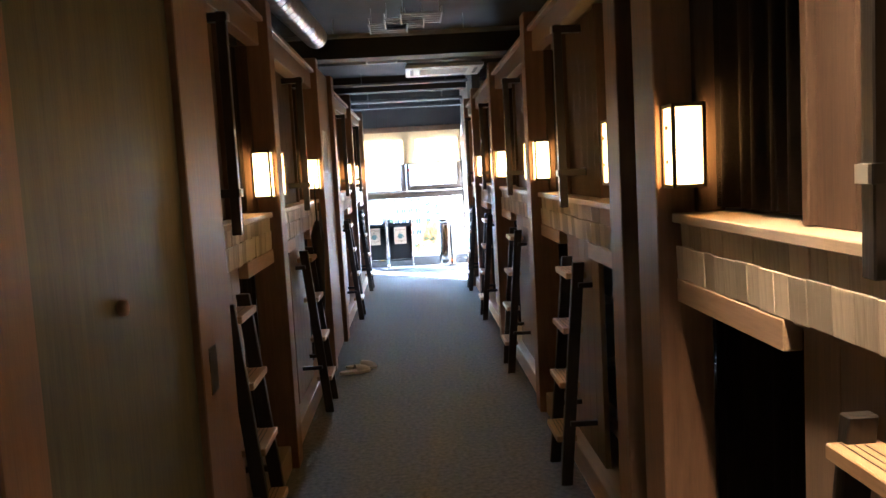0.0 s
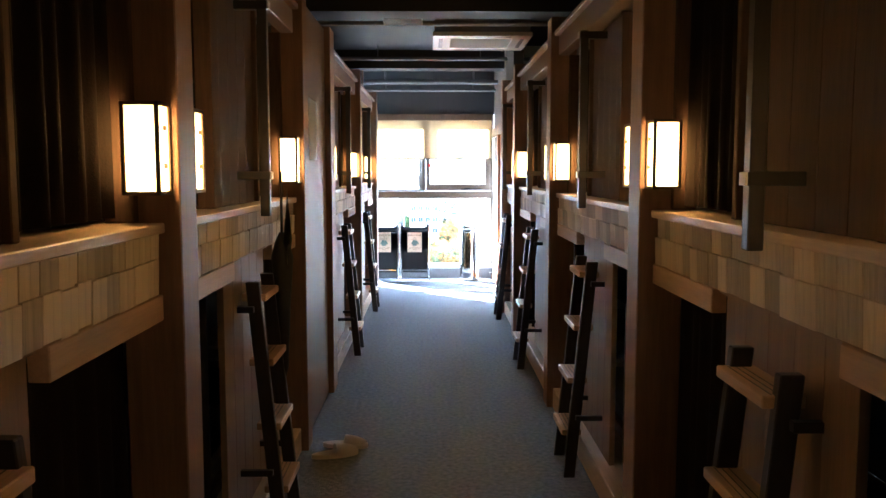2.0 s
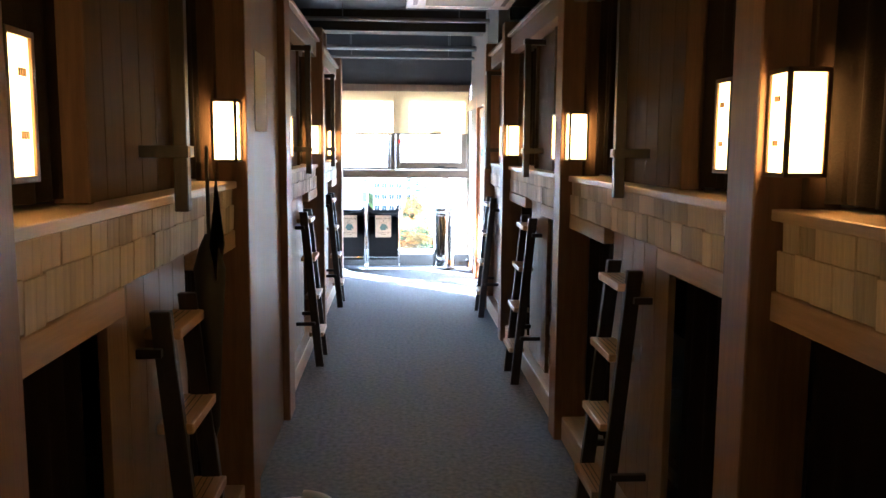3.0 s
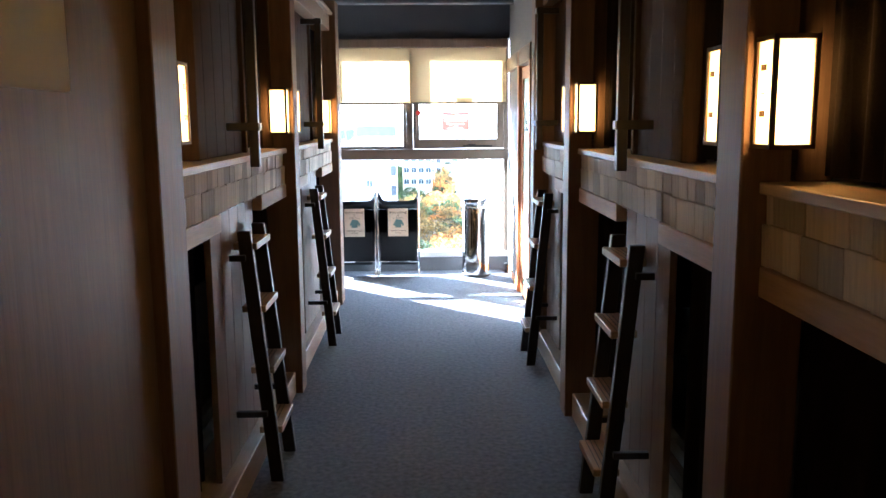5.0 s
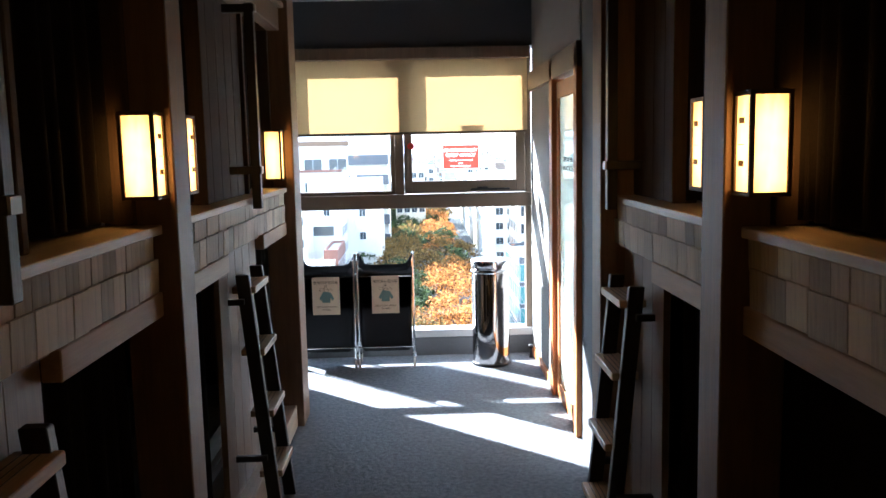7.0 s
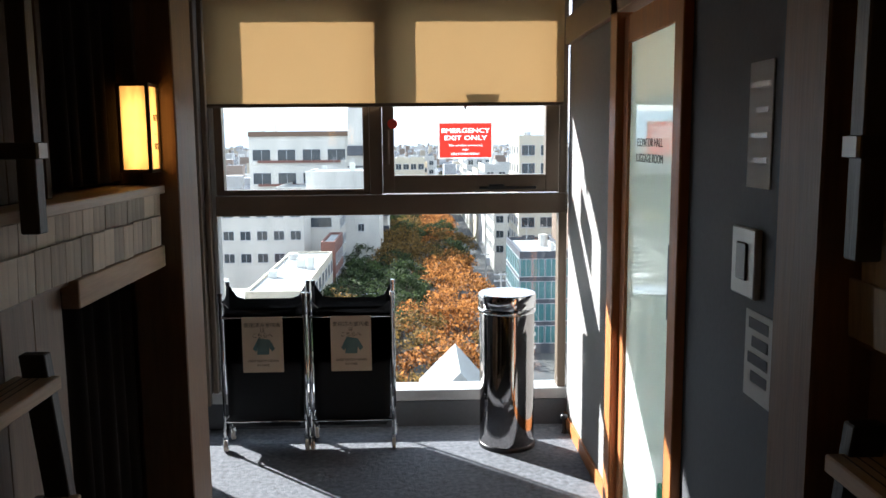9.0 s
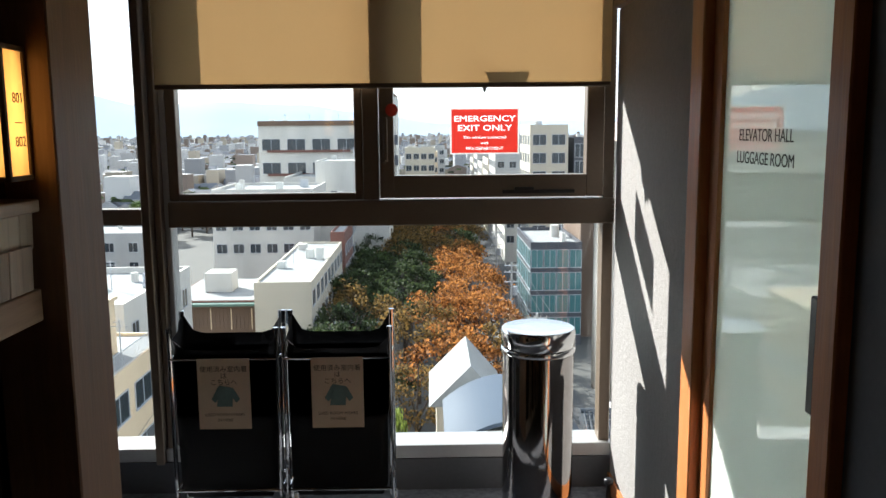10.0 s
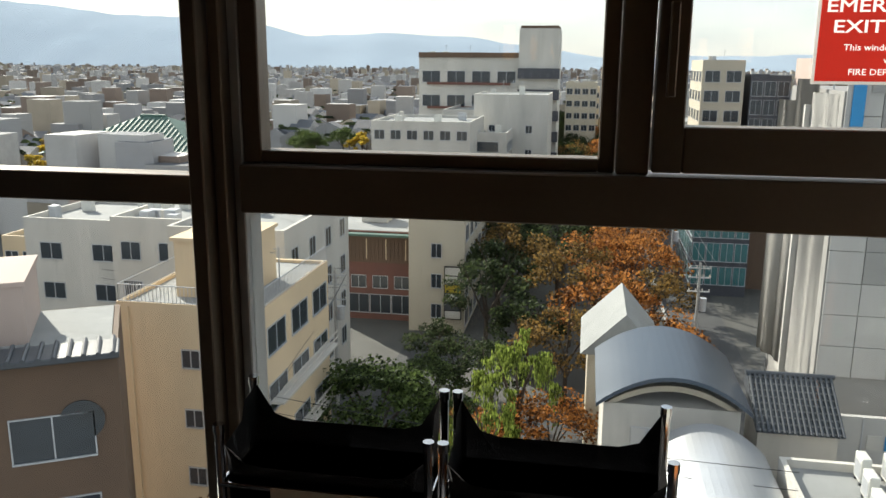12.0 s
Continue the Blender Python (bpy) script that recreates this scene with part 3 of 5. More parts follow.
def sign():
    ob = thing("emergency_sign", (.48, YW - .008, 1.447), "red emergency exit sign with white lettering on the glass", "sign")
    part("plate", boxes((-.143, .143, -.0055, -.004, 0, .006), (-.143, .143, -.0055, -.004, .184, .19), (-.143, -.137, -.0055, -.004, .006, .184), (.137, .143, -.0055, -.004, .006, .184)), M_WHITELIT, ob, "white border")
    wb = bmesh.new()
    wb.faces.new([wb.verts.new(p) for p in ((-.137, -.0035, .006), (.137, -.0035, .006), (.137, -.0035, .184), (-.137, -.0035, .184))])
    part("white_backing", wb, M_WHITELIT, ob, "white backing seen through the lettering")
    # red field with the lettering cut out of it
    fb = bmesh.new()
    rim = [fb.verts.new(p) for p in ((-.137, -.0045, .006), (.137, -.0045, .006), (.137, -.0045, .184), (-.137, -.0045, .184))]
    for a in range(4):
        fb.edges.new((rim[a], rim[(a + 1) % 4]))
    for z, s_, w in ((.145, .033, "EMERGENCY"), (.107, .033, "EXIT ONLY"), (.069, .0165, "This window connected"), (.046, .0165, "with"), (.023, .0165, "FIRE DEPARTMENT")):
        cu = bpy.data.curves.new("lettering", "FONT")
        cu.body, cu.size, cu.align_x, cu.align_y, cu.resolution_u = w, s_, "CENTER", "CENTER", 2
        cu.offset = .0004 if s_ > .03 else .0001
        tmp = new("lettering", cu)
        bpy.context.view_layer.update()
        me = bpy.data.meshes.new_from_object(tmp.evaluated_get(bpy.context.evaluated_depsgraph_get()))
        bpy.data.objects.remove(tmp)
        tb = bmesh.new()
        tb.from_mesh(me)
        bmesh.ops.remove_doubles(tb, verts=tb.verts[:], dist=1e-6)
        copies = {}
        for e in tb.edges:
            if len(e.link_faces) == 1:
                for v in e.verts:
                    if v not in copies:
                        copies[v] = fb.verts.new((v.co.x * (1.36 if s_ > .03 else 1.12), -.0045, z + v.co.y))
                fb.edges.new([copies[v] for v in e.verts])
        tb.free()
    bmesh.ops.triangle_fill(fb, use_beauty=True, use_dissolve=False, edges=fb.edges[:], normal=(0, -1, 0))
    part("red_field", fb, M_REDLIT, ob, "red field with cut lettering")
    tri = bmesh.new()
    tri.faces.new([tri.verts.new(p) for p in ((-.022, -.003, .30), (.022, -.003, .30), (0, -.003, .25))])
    bmesh.ops.solidify(tri, geom=tri.faces[:], thickness=.002)
    part("arrow_mark", tri, M_ALU, ob, "small triangle marker on the glass").location = (.0, 0, 0)
    tr = bmesh.new()
    tr.faces.new([tr.verts.new(p) for p in ((-.09, .006, .40), (.09, .006, .40), (.05, .006, .30), (-.05, .006, .30))])
    bmesh.ops.solidify(tr, geom=tr.faces[:], thickness=.002)
    part("rescue_mark", tr, M_REDLIT, ob, "rescue marker on the upper glass")


sign()


def hamper(x):
    ob = thing("laundry_hamper", (x, 13.06, 0), "black cloth laundry hamper on chrome castor frame with notice", "laundry hamper", "laundry hampers")
    w, d = .204, .086
    for sx in (-1, 1):
        for sy in (-1, 1):
            leg = part("frame_post", tube(bmesh.new(), (sx * w, sy * d, .075), (sx * (w - .0), sy * d, .82 if sy > 0 else .79), .009), M_CHROME, ob, "chrome post")
            part("cap", tube(bmesh.new(), (sx * w, sy * d, .82 if sy > 0 else .79), (sx * w, sy * d, .838 if sy > 0 else .808), .011), M_CHROME, leg)
            ca = part("castor", tube(bmesh.new(), (sx * w - .008, sy * d, .028), (sx * w + .008, sy * d, .028), .028, 18), M_RUBBER, ob, "small pale castor wheel")
            part("castor_fork", boxes((sx * w - .013, sx * w - .009, sy * d - .012, sy * d + .012, .02, .075), (sx * w + .009, sx * w + .013, sy * d - .012, sy * d + .012, .02, .075)), M_CHROME, ca)
    for z in (.155, .685):
        for sy in (-1, 1):
            part("rail", tube(bmesh.new(), (-w, sy * (d + .004), z), (w, sy * (d + .004), z), .006), M_CHROME, ob)
        for sx in (-1, 1):
            part("rail", tube(bmesh.new(), (sx * w, -d, z), (sx * w, d, z), .006), M_CHROME, ob)
    bm = bmesh.new()
    n = 10
    ring = []
    pts = [(-w + .012 + (2 * w - .024) * k / n, -d + .008, 0) for k in range(n)] + [(w - .012, -d + .008 + (2 * d - .016) * k / n, 0) for k in range(n)]
    pts += [(-p[0], -p[1], 0) for p in pts]
    prof = ((.12, .86), (.17, .97), (.45, 1.0), (.70, 1.0))
    rows = []
    for z, sc in prof:
        rows.append([bm.verts.new((p[0] * sc, p[1] * sc, z)) for p in pts])
    top = []
    for p in pts:
        u = p[0] / w
        v = p[1] / d
        sag = .735 + .015 * v + .095 * max(abs(u) - .72, 0) / .28 * (1.0 if v > .0 else .55)
        top.append(bm.verts.new((p[0] * 1.02, p[1] * 1.04, sag)))
    rows.append(top)
    for r0, r1 in zip(rows, rows[1:]):
        for k in range(len(pts)):
            bm.faces.new((r0[k], r0[(k + 1) % len(pts)], r1[(k + 1) % len(pts)], r1[k])).smooth = True
    bm.faces.new(rows[0])
    bmesh.ops.solidify(bm, geom=bm.faces[:], thickness=.004)
    part("bag", bm, M_BAG, ob, "sagging black cloth bag")
    note = part("notice", boxes((-.10, .10, -d - .013, -d - .011, .41, .69)), M_PAPER, ob, "kraft paper notice with print")
    for k, (z, s_, w_) in enumerate(((.648, .026, "使用済み室内着"), (.622, .026, "は"), (.596, .026, "こちらへ"), (.468, .0165, "USED ROOM WEARS"), (.446, .0165, "IN HERE"))):
        text("print", w_, s_, pose(0, -d - .0134, z, 90, 0, 0), M_INK, note, "black print")
    bm = bmesh.new()
    y_ = -d - .0134
    for quad in (((-.03, .50), (.03, .50), (.035, .575), (-.02, .585)), ((-.02, .585), (-.05, .53), (-.035, .515), (-.015, .545)), ((.035, .575), (.06, .53), (.045, .515), (.025, .545))):
        bm.faces.new([bm.verts.new((a, y_, b)) for a, b in quad])
    part("garment_print", bm, M_TEALINK, note, "teal printed garment drawing")
    return ob


hamper(-.549)
hamper(-.114)


def bin_():
    ob = thing("pedal_bin", (.665, 13.01, 0), "polished steel cylinder waste bin on the carpet", "waste bin")
    part("body", lathe(bmesh.new(), [(.136, 0), (.138, .02), (.138, .69), (.134, .70)], 64), M_DARKCHROME, ob, "mirror polished dark steel body")
    part("base_ring", lathe(bmesh.new(), [(.142, 0), (.143, .018), (.139, .024)], 48), M_STEELBLACK, ob)
    part("band", lathe(bmesh.new(), [(.141, .692), (.145, .70), (.145, .712), (.139, .716)], 64), M_CHROME, ob)
    part("lid", lathe(bmesh.new(), [(.136, .716), (.143, .72), (.144, .776), (.141, .786), (.135, .789), (.129, .785), (.06, .787), (.003, .788)], 64), M_CHROME, ob, "polished steel lid")


bin_()
ob = thing("door_stop", (.985, 13.15, 0), "small dark turned door stop on the floor", "door stop")
part("stem", lathe(bmesh.new(), [(.018, 0), (.012, .008), (.009, .07), (.02, .078), (.02, .095), (.012, .10)], 20), M_STEELBLACK, ob)


def machine():
    ob = thing("trouser_press", (-1.07, 12.48, 0), "black appliance box with control buttons on top", "appliance")
    part("body", boxes((-.18, .18, -.18, .18, .02, .69), bevel=.006), M_STEELBLACK, ob)
    part("control_strip", boxes((-.12, .14, -.18, -.08, .6905, .694)), M_ALU, ob, "grey control strip")
    for k in range(5):
        part("button", boxes((-.10 + k * .045, -.08 + k * .045, -.15, -.12, .6945, .70), bevel=.001), M_STEELBLACK, ob)
    for x in (-.13, .13):
        part("foot", boxes((x - .02, x + .02, -.18, .18, 0, .02)), M_STEELBLACK, ob)


machine()


def slipper(x, y, rz):
    ob = thing("slipper", (x, y, 0), "pale vinyl guest slipper lying on the carpet", "slipper", "pair of slippers", rz)
    bm = bmesh.new()
    n = 24
    lo, hi = [], []
    for k in range(n):
        a = 2 * math.pi * k / n
        w = .046 + .008 * math.sin(a)
        px, py = w * math.cos(a), .13 * math.sin(a)
        lo.append(bm.verts.new((px, py, 0)))
        hi.append(bm.verts.new((px, py, .022)))
    for k in range(n):
        bm.faces.new((lo[k], lo[(k + 1) % n], hi[(k + 1) % n], hi[k]))
    bm.faces.new(hi)
    bm.faces.new(lo[::-1])
    part("sole", bm, M_RUBBER, ob)
    bm = bmesh.new()
    rows = []
    for j in range(7):
        yy = .0 + .12 * j / 6
        ww = .052 * math.sqrt(max(.05, 1 - (yy / .135) ** 2))
        hh = .05 * (1 - .6 * (yy / .12) ** 2)
        rows.append([bm.verts.new((ww * math.cos(math.pi * i / 10), yy, .018 + hh * math.sin(math.pi * i / 10))) for i in range(11)])
    for r0, r1 in zip(rows, rows[1:]):
        for i in range(10):
            bm.faces.new((r0[i], r0[i + 1], r1[i + 1], r1[i])).smooth = True
    bmesh.ops.solidify(bm, geom=bm.faces[:], thickness=.004)
    part("upper", bm, M_RUBBER, ob)


slipper(-.40, 5.78, -70)
slipper(-.36, 5.93, -95)


def umbrella():
    ob = thing("folded_umbrella", (XL + .02, 5.05, .62), "black folded umbrella and bag hung from the ladder", "umbrella")
    bm = bmesh.new()
    lathe(bm, [(.006, 0), (.02, .05), (.035, .35), (.05, .55), (.03, .62), (.012, .66)], 14)
    part("canopy", bm, M_BAG, ob)
    bm = bmesh.new()
    pts = ((.0, .52), (.09, .62), (.02, .76), (-.02, .86), (-.06, .76), (-.13, .64), (-.05, .52))
    f_ = bm.faces.new([bm.verts.new((.03, a, b)) for a, b in pts])
    bmesh.ops.solidify(bm, geom=bm.faces[:], thickness=.04)
    part("hanging_bag", bm, M_BAG, ob, "slack black cloth bag")
    part("hook", tube(bmesh.new(), (0, 0, .66), (0, 0, .93), .006), M_STEELBLACK, ob)


umbrella()


def entry_light():
    """A deep drum downlight over the start of the aisle."""
    ob = thing("ceiling_light", (.66, .60, 2.60), "black drum ceiling downlight with warm lamp over the aisle", "ceiling light")
    part("housing", lathe(bmesh.new(), [(.15, .30), (.15, 0), (.144, 0), (.138, .02), (.138, .285), (.13, .30)], 32), M_STEELBLACK, ob)
    part("stem", tube(bmesh.new(), (0, 0, .299), (0, 0, CEIL - 2.60), .05, 16), M_STEELBLACK, ob)
    part("diffuser", lathe(bmesh.new(), [(.005, .262), (.05, .264), (.05, .27)], 24), glow("warm diffuser", (1.0, .56, .22), 100.0), ob, "glowing warm diffuser")


entry_light()
# ---- ceiling services ----
for y, z, r in ((12.6, 2.74, .03), (12.9, 2.66, .018), (9.0, 2.88, .022), (7.0, 2.86, .022), (5.2, 2.86, .02), (11.2, 2.86, .022), (3.4, 2.88, .02)):
    ob = tagged(part("ceiling_pipe", tube(bmesh.new(), (-2.2, y, z), (1.9, y, z), r, 14), M_PIPE), "grey painted service pipe under the black ceiling", "pipe", "ceiling pipes")
    for x in (-.5, .7):
        part("hanger", tube(bmesh.new(), (x, y, z + r - .002), (x, y, CEIL), .005, 8), M_PIPE, ob)
for y0, y1 in ((4.2, 4.5), (8.0, 8.32), (11.6, 11.9)):
    tagged(part("ceiling_beam", boxes((-2.2, 2.0, y0, y1, 2.80, CEIL)), M_BLACKCEIL), "black painted ceiling beam", "beam", "ceiling beams", "structure")
bm = bmesh.new()
tube(bm, (-.80, 1.8, 2.80), (-.62, 6.6, 2.80), .10, 32)
d_ = tagged(part("spiral_duct", bm, M_DUCT), "silver spiral air duct under the ceiling", "duct")
for k in range(34):
    u = (k + .5) / 34
    q = Vector((-.80, 1.8, 2.80)).lerp(Vector((-.62, 6.6, 2.80)), u)
    part("seam", tube(bmesh.new(), q - Vector((0, .006, 0)), q + Vector((0, .006, 0)), .1035, 24), M_DUCT, d_)


def cassette(x, y):
    ob = thing("air_conditioner", (x, y, 2.84), "off-white ceiling cassette air conditioner with grille", "air conditioner", "ceiling cassettes")
    part("body", boxes((-.46, .46, -.46, .46, .02, CEIL - 2.84)), M_PIPE, ob)
    part("panel", boxes((-.48, .48, -.48, -.30, 0, .04), (-.48, .48, .30, .48, 0, .04), (-.48, -.30, -.30, .30, 0, .04), (.30, .48, -.30, .30, 0, .04), bevel=.006), M_AC, ob)
    for k in range(14):
        yy = -.28 + k * .043
        part("grille_slat", boxes((-.30, .30, yy - .006, yy + .006, .006, .02)), M_AC, ob)
    for sx, sy in ((0, -1), (0, 1), (-1, 0), (1, 0)):
        d = (-.28, .28, sy * .40 - .02, sy * .40 + .02, -.002, .004) if sy else (sx * .40 - .02, sx * .40 + .02, -.28, .28, -.002, .004)
        part("air_slot", boxes(d), M_STEELBLACK, ob)


cassette(.62, 9.9)
cassette(.10, 4.0)
for k, (x, y) in enumerate(((.16, 6.4), (.02, 6.6), (-.12, 8.6), (.3, 6.2))):
    ob = thing("cable_tray", (x, y, 2.84), "grey slotted cable tray piece under the ceiling", "cable tray", "cable trays")
    for j in range(5):
        part("rung", boxes((-.16, .16, -.2 + j * .1 - .015, -.2 + j * .1 + .015, 0, .012)), M_PIPE, ob)
    for sx in (-1, 1):
        part("side_rail", boxes((sx * .165 - .006, sx * .165 + .006, -.24, .24, -.002, .05)), M_PIPE, ob)
        part("rod", tube(bmesh.new(), (sx * .15, 0, .04), (sx * .15, 0, CEIL - 2.84), .004, 6), M_PIPE, ob)

# ---- the city outside ----
GZ = -26.0
M_ASPHALT = mat("asphalt", (0.055, 0.057, 0.06), 0.9, scale=.2, fine=3, var=.3)
M_CITYGROUND = mat("city ground", (0.085, 0.085, 0.08), 0.9, scale=.03, fine=.4, var=.35, bump=0)
M_CREAM = mat("cream render", (0.62, 0.49, 0.33), .85, scale=.45, fine=5, stretch=(1, 1, .25), var=.18, bump=.05)
M_WHITEB = mat("white render", (0.54, 0.52, 0.48), .85, scale=.45, fine=5, stretch=(1, 1, .25), var=.24, bump=.05)
M_GREYB = mat("grey concrete", (0.38, 0.38, 0.37), .85, scale=.3, fine=4, stretch=(1, 1, .3), var=.18, bump=.05)
M_BEIGEB = mat("beige tile wall", (0.50, 0.45, 0.36), .8, scale=.3, fine=5, stretch=(1, 1, .3), var=.14, bump=.05)
M_BROWNB = mat("brown clad wall", (0.13, 0.085, 0.058), .8, scale=.4, fine=5, var=.2, bump=.05)
M_BRICKB = mat("red brick wall", (0.16, 0.075, 0.06), .85, scale=1, fine=6, var=.3, bump=.1)
M_PINKB = mat("pinkish render", (0.46, 0.37, 0.33), .85, scale=.4, fine=4, stretch=(1, 1, .3), var=.16, bump=.05)
M_DARKB = mat("dark band", (0.06, 0.065, 0.08), .5, scale=1, var=.2, bump=0)
M_ROOFGREY = mat("flat roof felt", (0.27, 0.28, 0.28), .9, scale=.3, fine=3, var=.3, bump=0)
M_ROOFTEAL = mat("green copper roof", (0.08, 0.15, 0.125), .6, scale=.5, fine=5, var=.2, bump=.05)
M_BLUEROOF = mat("blue grey metal roof", (0.055, 0.075, 0.105), .35, .2, scale=.3, fine=4, var=.15, bump=.02)
M_SILVER = mat("silver metal roof", (0.55, 0.57, 0.60), .35, .6, scale=.3, fine=4, var=.15, bump=.02)
M_TILE = mat("grey roof tile", (0.06, 0.068, 0.08), .5, scale=1, fine=7, var=.3, bump=.1)
M_WINDOW = mat("dark window glass", (0.035, 0.045, 0.055), .12, scale=.5, var=.4, bump=0)
M_TEALGLASS = mat("teal curtain glass", (0.06, 0.17, 0.18), .12, scale=.5, var=.4, bump=0)
M_SHEET = mat("white scaffold sheet", (0.46, 0.45, 0.43), .8, scale=.4, fine=3, stretch=(1, 1, .2), var=.15, bump=.1)
M_GREYSHEET = mat("grey hoarding panel", (0.30, 0.295, 0.285), .6, scale=.3, fine=3, var=.1, bump=.02)
M_BLUESHEET = mat("blue sheet", (0.03, 0.26, 0.55), .6, scale=.5, var=.15, bump=0)
M_RAIL = mat("grey steel rail", (0.45, 0.47, 0.50), .4, .3, scale=2, bump=0)
M_BARK = mat("bark", (0.07, 0.052, 0.04), .9, scale=3, fine=15, var=.4)
M_CRANE = mat("red crane paint", (0.55, 0.06, 0.04), .5, scale=2, bump=0)


def leaf_mat(name, a, b):
    m = mat(name, a, .7, var=.5, scale=.35, fine=2, island=.9, bump=0, hue=b, spec=.2)
    N, L = m.node_tree.nodes, m.node_tree.links
    tl, mx = N.new("ShaderNodeBsdfTranslucent"), N.new("ShaderNodeMixShader")
    L.new(N["Color Ramp"].outputs[0], tl.inputs[0])
    mx.inputs[0].default_value = .45
    L.new(N["Principled BSDF"].outputs[0], mx.inputs[1])
    L.new(tl.outputs[0], mx.inputs[2])
    L.new(mx.outputs[0], N["Material Output"].inputs[0])
    return m


M_LGREEN = leaf_mat("green leaves", (0.045, 0.075, 0.025), (0.12, 0.17, 0.05))
M_LDARK = leaf_mat("dark green leaves", (0.03, 0.05, 0.022), (0.075, 0.10, 0.04))
M_LORANGE = leaf_mat("orange autumn leaves", (0.21, 0.085, 0.025), (0.52, 0.22, 0.06))
M_LOLIVE = leaf_mat("olive autumn leaves", (0.10, 0.075, 0.03), (0.26, 0.16, 0.05))
M_LYELLOW = leaf_mat("yellow leaves", (0.45, 0.32, 0.04), (0.75, 0.55, 0.08))
M_LWILLOW = leaf_mat("willow leaves", (0.12, 0.17, 0.03), (0.26, 0.33, 0.07))

ground = setting("ground", boxes((-6000, 6000, 20, 6000, GZ - 1, GZ)), M_CITYGROUND, "grey city ground reaching to the hills", "ground")
setting("road", boxes((9.5, 15.5, 30, 420, GZ, GZ + .02)), M_ASPHALT, "asphalt street beside the tree-lined canal", "road")
setting("road_west", boxes((-17, -11.5, 62, 420, GZ, GZ + .02)), M_ASPHALT, "asphalt street beside the tree-lined canal", "road")
setting("road_cross", boxes((-80, 60, 66, 74, GZ, GZ + .024)), M_ASPHALT, "asphalt cross street", "road")
setting("kerb", boxes((9.2, 9.5, 75, 420, GZ, GZ + .15)), M_GREYB, "pale concrete kerb", "kerb")
setting("own_facade", boxes((-8, -3.2, YW, YW + .3, GZ, 6), (3.4, 8, YW, YW + .3, GZ, 6), (-3.2, 3.4, YW + .145, YW + .3, GZ, 0), (-8, -2.4, YW + .145, YW + .3, 0, 3.2)), M_GREYB, "plain concrete facade of the hostel building", "wall")

WINS = {}


def win_mesh(w, h, glass_mat):
    key = (round(w, 2), round(h, 2), glass_mat.name)
    if key not in WINS:
        me = mesh_of("window", boxes((-w / 2, w / 2, -.02, .03, 0, h)), glass_mat)
        me.materials.append(M_RAIL)
        bm = bmesh.new()
        bm.from_mesh(me)
        n0 = len(bm.faces)
        for d in ((-w / 2 - .06, w / 2 + .06, -.10, .02, -.08, 0), (-w / 2 - .06, w / 2 + .06, -.06, .02, h, h + .06), (-.03, .03, -.05, .0, 0, h), (-w / 2 - .06, -w / 2, -.06, .02, 0, h), (w / 2, w / 2 + .06, -.06, .02, 0, h)):
            box(bm, *d)
        bm.faces.ensure_lookup_table()
        for f in bm.faces[n0:]:
            f.material_index = 1
        bm.to_mesh(me)
        bm.free()
        WINS[key] = me
    return WINS[key]


def building(name, x0, x1, y0, y1, top, wall, label, south=(), east=(), west=(), parapet=.6, roof=None, rz=0, gm=None, clutter=0, seed=1, base=None):
    """A house: south, east, west hold rows (columns, window width, window height, storeys, first sill below the top, storey height)."""
    base = GZ if base is None else base
    cx, cy = (x0 + x1) / 2, (y0 + y1) / 2
    w, d, h = (x1 - x0) / 2, (y1 - y0) / 2, top - base
    ob = thing(name, (cx, cy, base), label, "building", "city buildings", rz)
    part("wall", boxes((-w, w, -d, d, 0, h)), wall, ob)
    if parapet:
        t = .25
        part("parapet", boxes((-w, w, -d, -d + t, h, h + parapet), (-w, w, d - t, d, h, h + parapet), (-w, -w + t, -d + t, d - t, h, h + parapet), (w - t, w, -d + t, d - t, h, h + parapet)), wall, ob)
    part("roof", boxes((-w + .25, w - .25, -d + .25, d - .25, h, h + .06)), roof or M_ROOFGREY, ob)
    for spec, face in ((south, "s"), (east, "e"), (west, "w")):
        for cols, ww, wh, rows, drop, sh in spec:
            me = win_mesh(ww, wh, gm or M_WINDOW)
            for r in range(rows):
                for c in range(cols):
                    u = (c + .5) / cols * 2 - 1
                    z = h - drop - r * sh
                    if z < .5:
                        continue
                    o = part("window", me, None, ob)
                    if face == "s":
                        o.matrix_basis = pose(u * w, -d, z)
                    elif face == "e":
                        o.matrix_basis = pose(w, u * d, z, 0, 0, 90)
                    else:
                        o.matrix_basis = pose(-w, u * d, z, 0, 0, -90)
    rnd = random.Random(seed)
    for k in range(clutter):
        a, b, c = rnd.uniform(.5, 1.3), rnd.uniform(.5, 1.2), rnd.uniform(.6, 1.5)
        px, py = rnd.uniform(-w + 1, w - 1), rnd.uniform(-d + 1, d - 1)
        kind = rnd.random()
        if kind < .55:
            part("roof_unit", boxes((px - a / 2, px + a / 2, py - b / 2, py + b / 2, h + .06, h + .06 + c), bevel=.03), M_AC if rnd.random() < .6 else M_RAIL, ob)
        elif kind < .75:
            part("water_tank", tube(bmesh.new(), (px, py, h + .06), (px, py, h + .2 + c), a * .5, 16), M_WHITEB, ob)
        else:
            part("antenna", boxes((px - .03, px + .03, py - .03, py + .03, h, h + 2.4), (px - .5, px + .5, py - .02, py + .02, h + 2.0, h + 2.04), (px - .35, px + .35, py - .02, py + .02, h + 2.25, h + 2.29)), M_RAIL, ob)
    return ob


